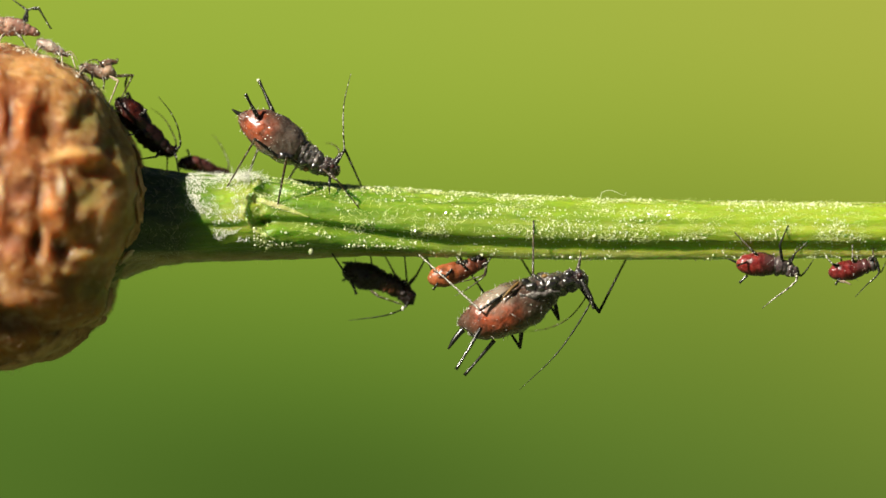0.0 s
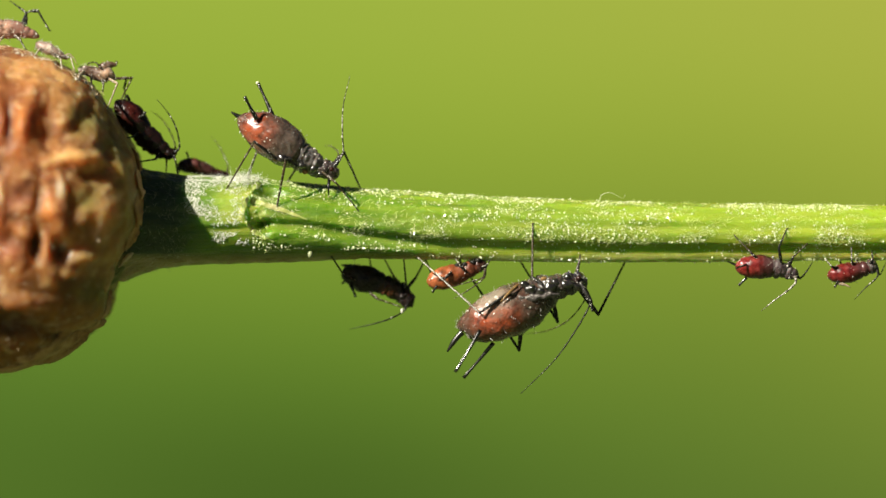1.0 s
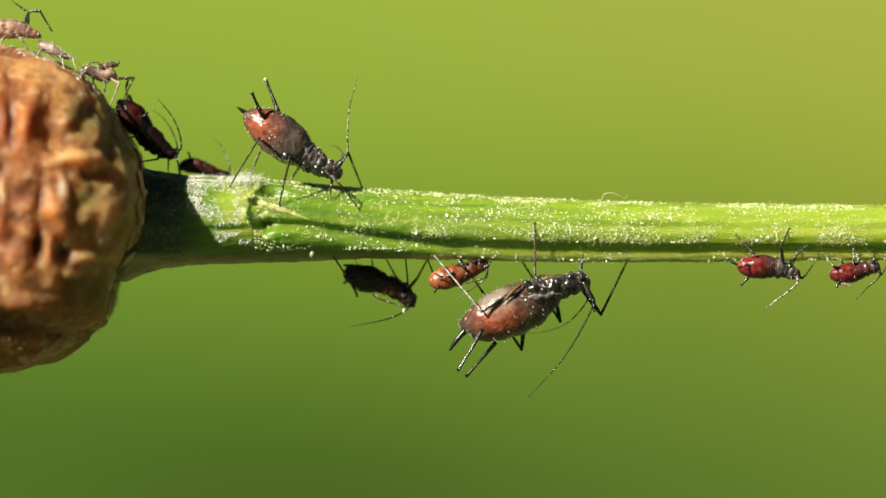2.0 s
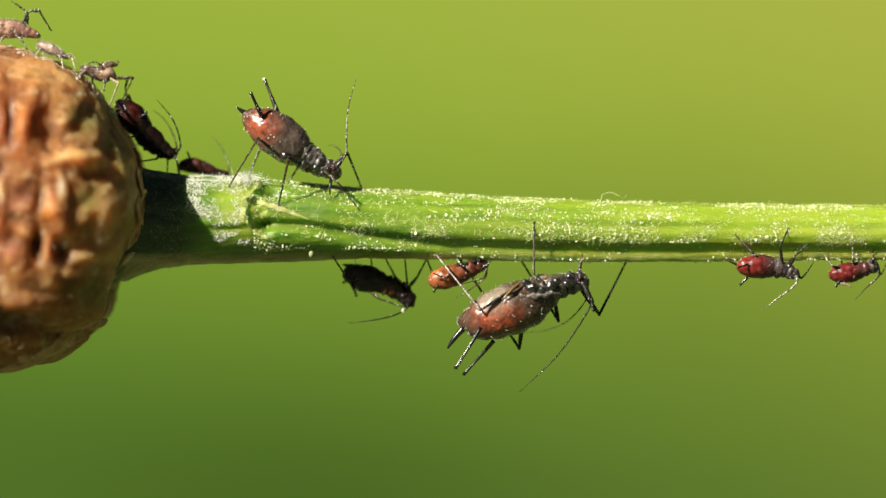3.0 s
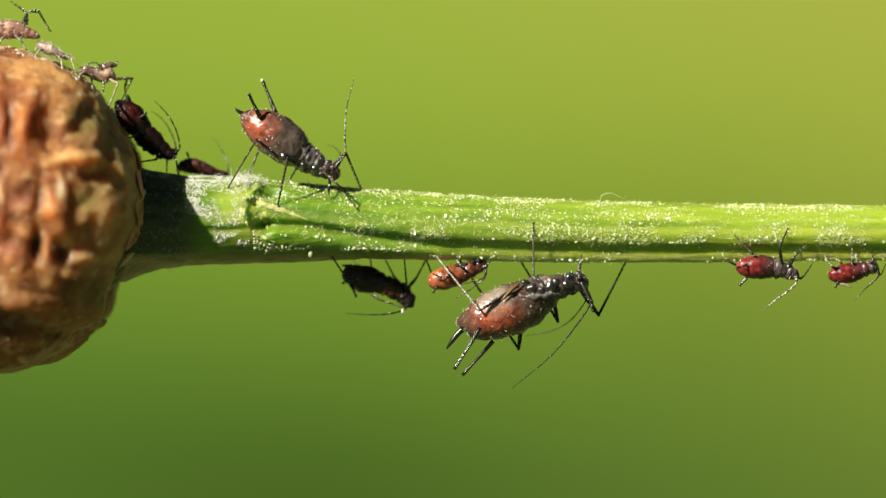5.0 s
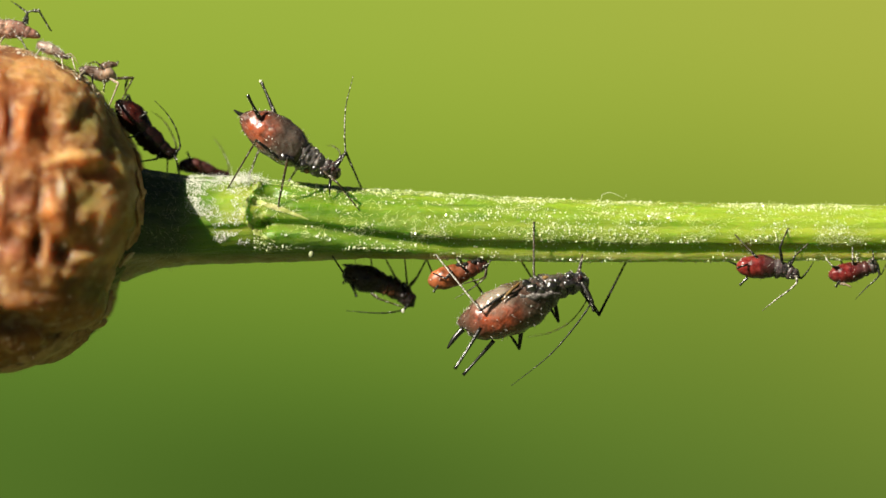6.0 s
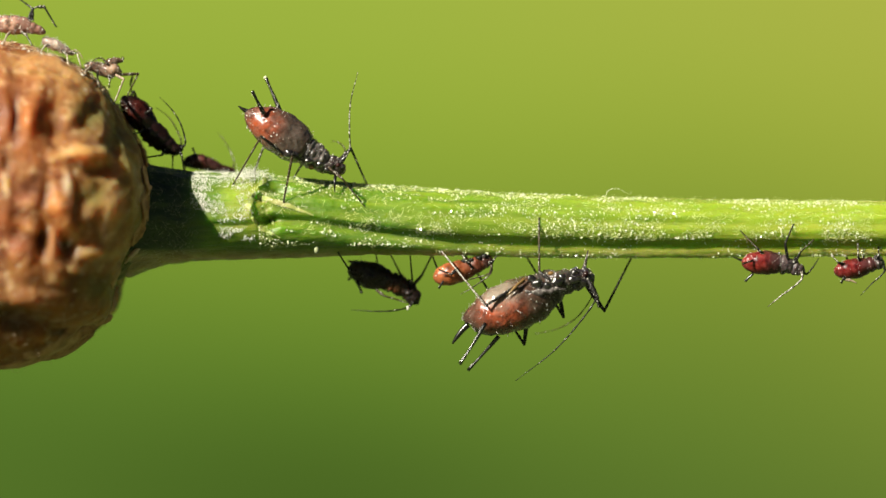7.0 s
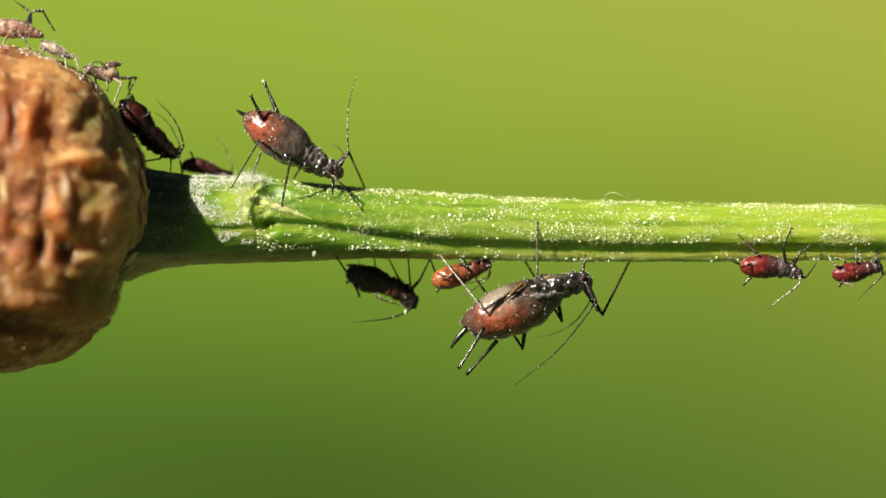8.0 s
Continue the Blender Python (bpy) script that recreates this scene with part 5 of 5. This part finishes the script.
def build_dark_red_on_gall():
    skin = body_material("red_black_skin", (0.012, 0.005, 0.004), (0.05, 0.008, 0.005), (-9.857, 0, 4.339), (-9.629, 0.3, 4.009), 0.45, bloom=0.02, rough=0.16, coat=0.35)
    a = Aphid((-9.902, 0.6, 4.054), "dark red glossy aphid climbing down the gall's side")
    a.abdomen([(-10.309, 0.3, 4.779, 0.071), (-10.166, 0.3, 4.6, 0.286), (-9.897, 0.3, 4.331, 0.429), (-9.629, 0.3, 4.009, 0.411), (-9.414, 0.3, 3.741, 0.304), (-9.271, 0.3, 3.597, 0.179)], skin, "", seed=25, bristles=10, beads=0)
    a.segment("thorax", [(-9.557, 0.3, 3.884, 0.268), (-9.378, 0.3, 3.669, 0.375), (-9.146, 0.3, 3.454, 0.357), (-8.895, 0.3, 3.275, 0.268)], skin, seed=26, ribs=2, rib=0.06, lump=0.2, beads=0)
    a.segment("head", [(-9.02, 0.3, 3.347, 0.232), (-8.841, 0.3, 3.204, 0.286), (-8.627, 0.3, 3.114, 0.214), (-8.394, 0.3, 3.168, 0.089)], skin, seed=27, ribs=2, beads=0)
    a.horn("cornicle", [(-9.571, 0, 4.214), (-9.421, -0.1, 4.3), (-9.35, -0.1, 4.407)], 0.06, 0.035)
    a.feeler([(-8.417, 0.1, 3.145), (-8.286, 0, 3.321), (-8.369, -0.1, 3.854), (-8.601, -0.1, 4.336), (-8.975, -0.1, 4.8)], 0.025, BLACK, 8)
    a.feeler([(-8.46, 0.5, 3.173), (-8.473, 0.7, 3.429), (-8.665, 0.9, 3.901), (-8.906, 1, 4.246), (-9.236, 1.1, 4.501)], 0.02, BROWN, 8)
    a.leg((-8.917, 0.1, 3.092), (-9.054, 0, 2.911), (-9.646, -0.2, 2.817), 0.045)
    a.leg((-8.74, 0.4, 3.099), (-8.729, 0.5, 2.85), (-8.742, 0.418, 2.365), 0.035, BROWN, BROWN)
    a.leg((-8.506, 0.1, 3.092), (-8.411, 0, 2.875), (-8.36, 0.338, 2.363), 0.04)
    a.leg((-9.543, 0.1, 3.771), (-9.728, -0.3, 3.617), (-9.919, -0.6, 3.573), 0.045)
    a.leg((-9.833, 0.4, 4.585), (-9.951, 0.3, 4.94), (-10.194, 0.2, 4.632), 0.045)
    return a


def build_pale_on_gall():
    skin = body_material("pale_brown_skin", (0.13, 0.075, 0.05), (0.58, 0.36, 0.22), (-10.599, -0.1, 5.549), (-10.768, 0, 5.589), 0.35, bloom=0.45, rough=0.35)
    a = Aphid((-10.891, 0.2, 5.204), "pale brown long-legged aphid on top of the gall")
    a.abdomen([(-11.482, 0, 5.714, 0.054), (-11.339, 0, 5.714, 0.143), (-11.071, 0, 5.679, 0.179), (-10.768, 0, 5.589, 0.232), (-10.518, 0, 5.554, 0.214), (-10.321, 0, 5.482, 0.071)], skin, "", seed=29, bristles=60, lump=0.25, beads=50)
    a.segment("head", [(-10.75, 0, 5.696, 0.107), (-10.661, 0, 5.821, 0.161), (-10.464, 0, 5.893, 0.107), (-10.268, 0, 5.893, 0.054)], skin, seed=30, ribs=2)
    a.feeler([(-10.769, -0.2, 5.795), (-10.912, -0.2, 5.955), (-11.126, -0.2, 5.937), (-11.251, -0.2, 5.795)], 0.022, BROWN, 6)
    a.feeler([(-10.339, 0, 5.893), (-10.25, 0, 5.964), (-10.321, 0, 6.018)], 0.026, BROWN, 3)
    a.leg((-10.464, 0, 5.446), (-9.786, 0, 5.482), (-10.158, 0.2, 4.775), 0.045, BROWN, BROWN)
    a.leg((-9.994, 0.4, 5.445), (-10.066, 0.4, 5.176), (-10.002, 0.5, 4.768), 0.035, BLACK, BLACK)
    a.leg((-10.468, -0.4, 5.43), (-10.173, -1, 5.264), (-10.438, -1.9, 4.383), 0.040, PALE, PALE)
    a.leg((-11.252, -0.4, 5.679), (-11.30, -2.0, 5.45), (-11.13, -3.25, 4.41), 0.042, PALE, PALE)
    a.leg((-11.037, -0.2, 5.581), (-11.013, -0.7, 5.347), (-10.876, -1.5, 4.891), 0.035, SHINE, PALE)
    a.leg((-10.724, -0.1, 5.407), (-10.663, -0.2, 5.26), (-10.666, -0.6, 5.031), 0.032, BROWN, BROWN)
    return a


def build_pink_on_gall():
    skin = body_material("pink_brown_skin", (0.30, 0.15, 0.11), (0.68, 0.42, 0.30), (-13.815, -0.4, 7.015), (-13.765, -0.2, 7.025), 0.4, bloom=0.3, rough=0.35)
    a = Aphid((-13.643, 0, 6.589), "pinkish brown aphid on top of the gall")
    a.abdomen([(-14.371, -0.2, 7.043, 0.089), (-14.157, -0.2, 7.043, 0.25), (-13.765, -0.2, 7.025, 0.304), (-13.373, -0.2, 6.972, 0.25), (-13.087, -0.2, 6.882, 0.161)], skin, "", seed=31, bristles=90, lump=0.2, beads=70)
    a.segment("head", [(-13.23, -0.2, 6.936, 0.161), (-13.087, -0.2, 6.9, 0.196), (-12.873, -0.2, 6.829, 0.143), (-12.695, -0.2, 6.758, 0.054)], skin, seed=32, ribs=2)
    a.feeler([(-13.143, 0, 7.161), (-13.125, 0, 7.5), (-13.349, 0.1, 7.702), (-13.663, 0.2, 7.923)], 0.034, BLACK, 6)
    a.leg((-13.286, 0, 7.089), (-13.107, 0, 7.536), (-12.929, 0, 7.607), 0.05)
    a.leg((-12.964, 0, 7.589), (-12.75, 0, 7.589), (-12.393, 0, 6.982), 0.05)
    a.leg((-13.78, -0.4, 6.783), (-13.834, -0.9, 6.651), (-13.902, -1.6, 6.298), 0.04, PALE, PALE)
    a.leg((-13.424, -0.4, 6.783), (-13.241, -0.8, 6.656), (-13.005, -1.4, 6.308), 0.04, SHINE, SHINE)
    return a


def build_nymph_on_gall():
    skin = body_material("pale_nymph_skin", (0.34, 0.24, 0.19), (0.66, 0.52, 0.42), (-12.41, -0.2, 6.383), (-12.419, -0.1, 6.388), 0.3, bloom=0.5, rough=0.35)
    a = Aphid((-12.25, 0, 6.161), "pale young aphid on top of the gall")
    a.abdomen([(-12.812, -0.1, 6.549, 0.054), (-12.669, -0.1, 6.495, 0.161), (-12.419, -0.1, 6.388, 0.196), (-12.169, -0.1, 6.263, 0.143), (-11.991, -0.1, 6.156, 0.054)], skin, "", seed=33, bristles=80, lump=0.25, beads=50)
    a.segment("head", [(-12.134, -0.1, 6.245, 0.107), (-12.027, -0.1, 6.192, 0.125), (-11.884, -0.1, 6.12, 0.071), (-11.813, -0.1, 6.067, 0.036)], skin, seed=34, ribs=2)
    a.leg((-12.534, -0.4, 6.356), (-12.628, -0.9, 6.332), (-12.757, -1.4, 6.061), 0.035, SHINE, PALE)
    a.leg((-12.178, -0.4, 6.213), (-11.954, -0.9, 6.048), (-11.865, -1.5, 5.703), 0.035, SHINE, PALE)
    a.leg((-11.982, -0.2, 6.151), (-11.679, -0.4, 6.107), (-11.546, -0.7, 5.702), 0.035, SHINE, PALE)
    a.feeler([(-11.92, -0.1, 6.138), (-11.777, -0.1, 6.227), (-11.634, -0.1, 6.12), (-11.491, -0.1, 5.871)], 0.02, PALE, 5)
    return a


def build_red_behind():
    skin = body_material("wine_skin", (0.040, 0.012, 0.010), (0.07, 0.015, 0.011), (-7.898, 1, 2.753), (-8, 1.2, 2.739), 0.4, bloom=0.08, coat=0.4)
    a = Aphid((-7.628, 1, 2.393), "dark red aphid half hidden behind the stem")
    a.abdomen([(-8.433, 1.2, 2.613, 0.054), (-8.288, 1.2, 2.703, 0.196), (-8, 1.2, 2.739, 0.25), (-7.64, 1.2, 2.649, 0.232), (-7.279, 1.2, 2.523, 0.161)], skin, "", seed=35, bristles=8, beads=0)
    a.segment("head", [(-7.387, 1.2, 2.559, 0.143), (-7.207, 1.2, 2.505, 0.143), (-6.955, 1.2, 2.469, 0.107), (-6.775, 1.2, 2.45, 0.036)], skin, seed=36, ribs=2, beads=0)
    a.horn("cornicle", [(-8.024, 1, 2.897), (-8.078, 1, 3.023), (-8.132, 1, 3.166)], 0.04, 0.03)
    a.feeler([(-6.847, 1.2, 2.505), (-6.834, 1.3, 2.759), (-6.989, 1.5, 3.124), (-7.156, 1.6, 3.416), (-7.379, 1.7, 3.671)], 0.018, BROWN, 7)
    a.leg((-8.168, 1, 2.573), (-8.306, 0.9, 2.715), (-8.432, 0.622, 2.261), 0.035)
    a.leg((-7.197, 1, 2.447), (-7.011, 0.9, 2.463), (-6.82, 0.672, 2.136), 0.035)
    return a


upper = build_large_upper()
hanging = build_large_hanging()
shaded = build_dark_hanging()
build_orange_hanging()
build_red_near()
build_red_small()
climbing = build_dark_red_on_gall()
build_pale_on_gall()
build_pink_on_gall()
build_nymph_on_gall()
build_red_behind()


# ---------------------------------------------------------------- what moves
def rock(a, pivot, rows, steps=None):
    """Turn an aphid's body about pivot; rows of seconds, degrees clockwise, shift x and z in mm. Its feet stay put,
    but for steps: leg number -> rows of (seconds, shift x, shift z) of its foot."""
    pivot = Vector(pivot)
    base = ORIGIN[a.thing]
    body, limbs, shins = [], [[] for _ in a.legs], [[] for _ in a.legs]
    for t, deg, dx, dz in rows:
        turn = Matrix.Rotation(radians(deg), 4, "Y")
        m = Matrix.Translation(pivot + Vector((dx, 0, dz))) @ turn @ Matrix.Translation(-pivot)
        body.append((t, Matrix.Translation((m @ ORIGIN[a.body] - base) * MM) @ turn))
        for i, (f, s, hip, knee, foot) in enumerate(a.legs):
            aim = foot
            if steps and i in steps:
                ts, xs, zs = zip(*steps[i])
                aim = foot + Vector((float(np.interp(t, ts, xs)), 0, float(np.interp(t, ts, zs))))
            limbs[i].append((t, Matrix.Translation((m @ hip - base) * MM) @ turn))
            swing = (foot - knee).rotation_difference(aim - m @ knee).to_matrix().to_4x4()
            shins[i].append((t, Matrix.Translation((knee - hip) * MM) @ turn.inverted() @ swing))
    walk(a.body, body)
    for (f, s, *_), l, r in zip(a.legs, limbs, shins):
        walk(f, l)
        walk(s, r)


def swing(a, i, rows):
    """Turn feeler i of an aphid about its root; degrees clockwise."""
    ob = a.feelers[i]
    at = Matrix.Translation((ORIGIN[ob] - ORIGIN[a.body]) * MM)
    walk(ob, [(t, at @ Matrix.Rotation(radians(d), 4, "Y")) for t, d in rows])


def motions():
    rock(upper, (-3.518, -0.65, 2.452), [
        (0, 0, 0, 0), (1.2, 0, 0, 0), (1.3, 3.4, 0.071, 0), (1.5, 3.2, 0.071, 0), (1.7, 2.8, 0.054, 0), (2.8, 2.7, 0.036, 0), (3.5, 2.6, 0.036, 0),
        (4.5, 2.5, 0.018, 0), (5.2, 1.9, 0.018, 0), (5.8, 1.2, 0.018, 0), (6.5, 0.9, 0, 0), (8, 0.9, 0, 0)])
    step = [(0, 0, 0), (1.3, 0.018, -0.036), (1.4, 0.286, -0.071), (1.5, 0.321, -0.143), (1.6, 0.25, 0), (1.7, 0.321, 0.107), (2.8, 0.5, 0.143), (8, 0.5, 0.143)]
    rock(hanging, (4.35, -1.3, -0.955), [
        (0, 0, 0, 0), (1.1, 0, 0, 0), (1.2, -0.2, 0, 0), (1.3, -8.6, 0.143, -0.018), (1.4, -1.7, 0.054, 0.018), (1.5, -1.1, 0.054, 0), (1.6, 0.2, 0.018, 0),
        (1.7, 0.3, 0.036, 0), (2.8, 1.2, 0.018, 0), (3.5, 1.3, 0.018, 0), (4.5, 1.4, 0.018, 0), (6, 1.3, 0.018, 0), (7, 1.6, 0.018, 0), (8, 1.3, 0.018, 0)], {0: step})
    swing(hanging, 0, [(0, 0), (0.5, -0.5), (1.0, -1.2), (1.2, -2.5), (1.3, -2.5), (1.4, -4.5), (1.5, -4.2), (1.7, -5), (2.8, -1.5), (3.5, 0), (4.5, 2), (5.8, 3.6), (6.5, 4.3), (8, 4)])
    swing(shaded, 0, [(0, 0), (0.3, -6), (0.5, -8.5), (0.8, -6.6), (1.0, -6.2), (1.3, -6.4), (1.6, -5), (2.2, -2.4), (2.8, -0.4), (3.8, -0.2), (4.3, 5.2), (4.7, 7.8), (5.8, 11.4), (6.5, 10.4), (7.3, 8), (7.4, 6), (7.5, -1), (7.6, -0.5), (7.8, 0.5), (8, 0.5)])
    swing(climbing, 0, [(0, 0), (1.7, -1), (3.5, -2.6), (4.7, -3.4), (6, -4.2), (8, -5.4)])
    swing(climbing, 1, [(0, -2), (1.7, -1.2), (3.5, -0.5), (6, -2.5), (8, -4.2)])
    swing(hanging, 1, [(0, 0), (3, 0), (4.5, -1.5), (6, -4), (7.5, -5.5), (8, -5.5)])
    rock(shaded, (-2.583, 0.6, -0.843), [(0, 0, 0, 0), (6, 0, 0, 0), (6.5, 0.6, -0.018, 0), (7, 0.8, 0, -0.018), (7.5, 2.2, 0, -0.018), (8, 1.5, 0, -0.018)])


motions()
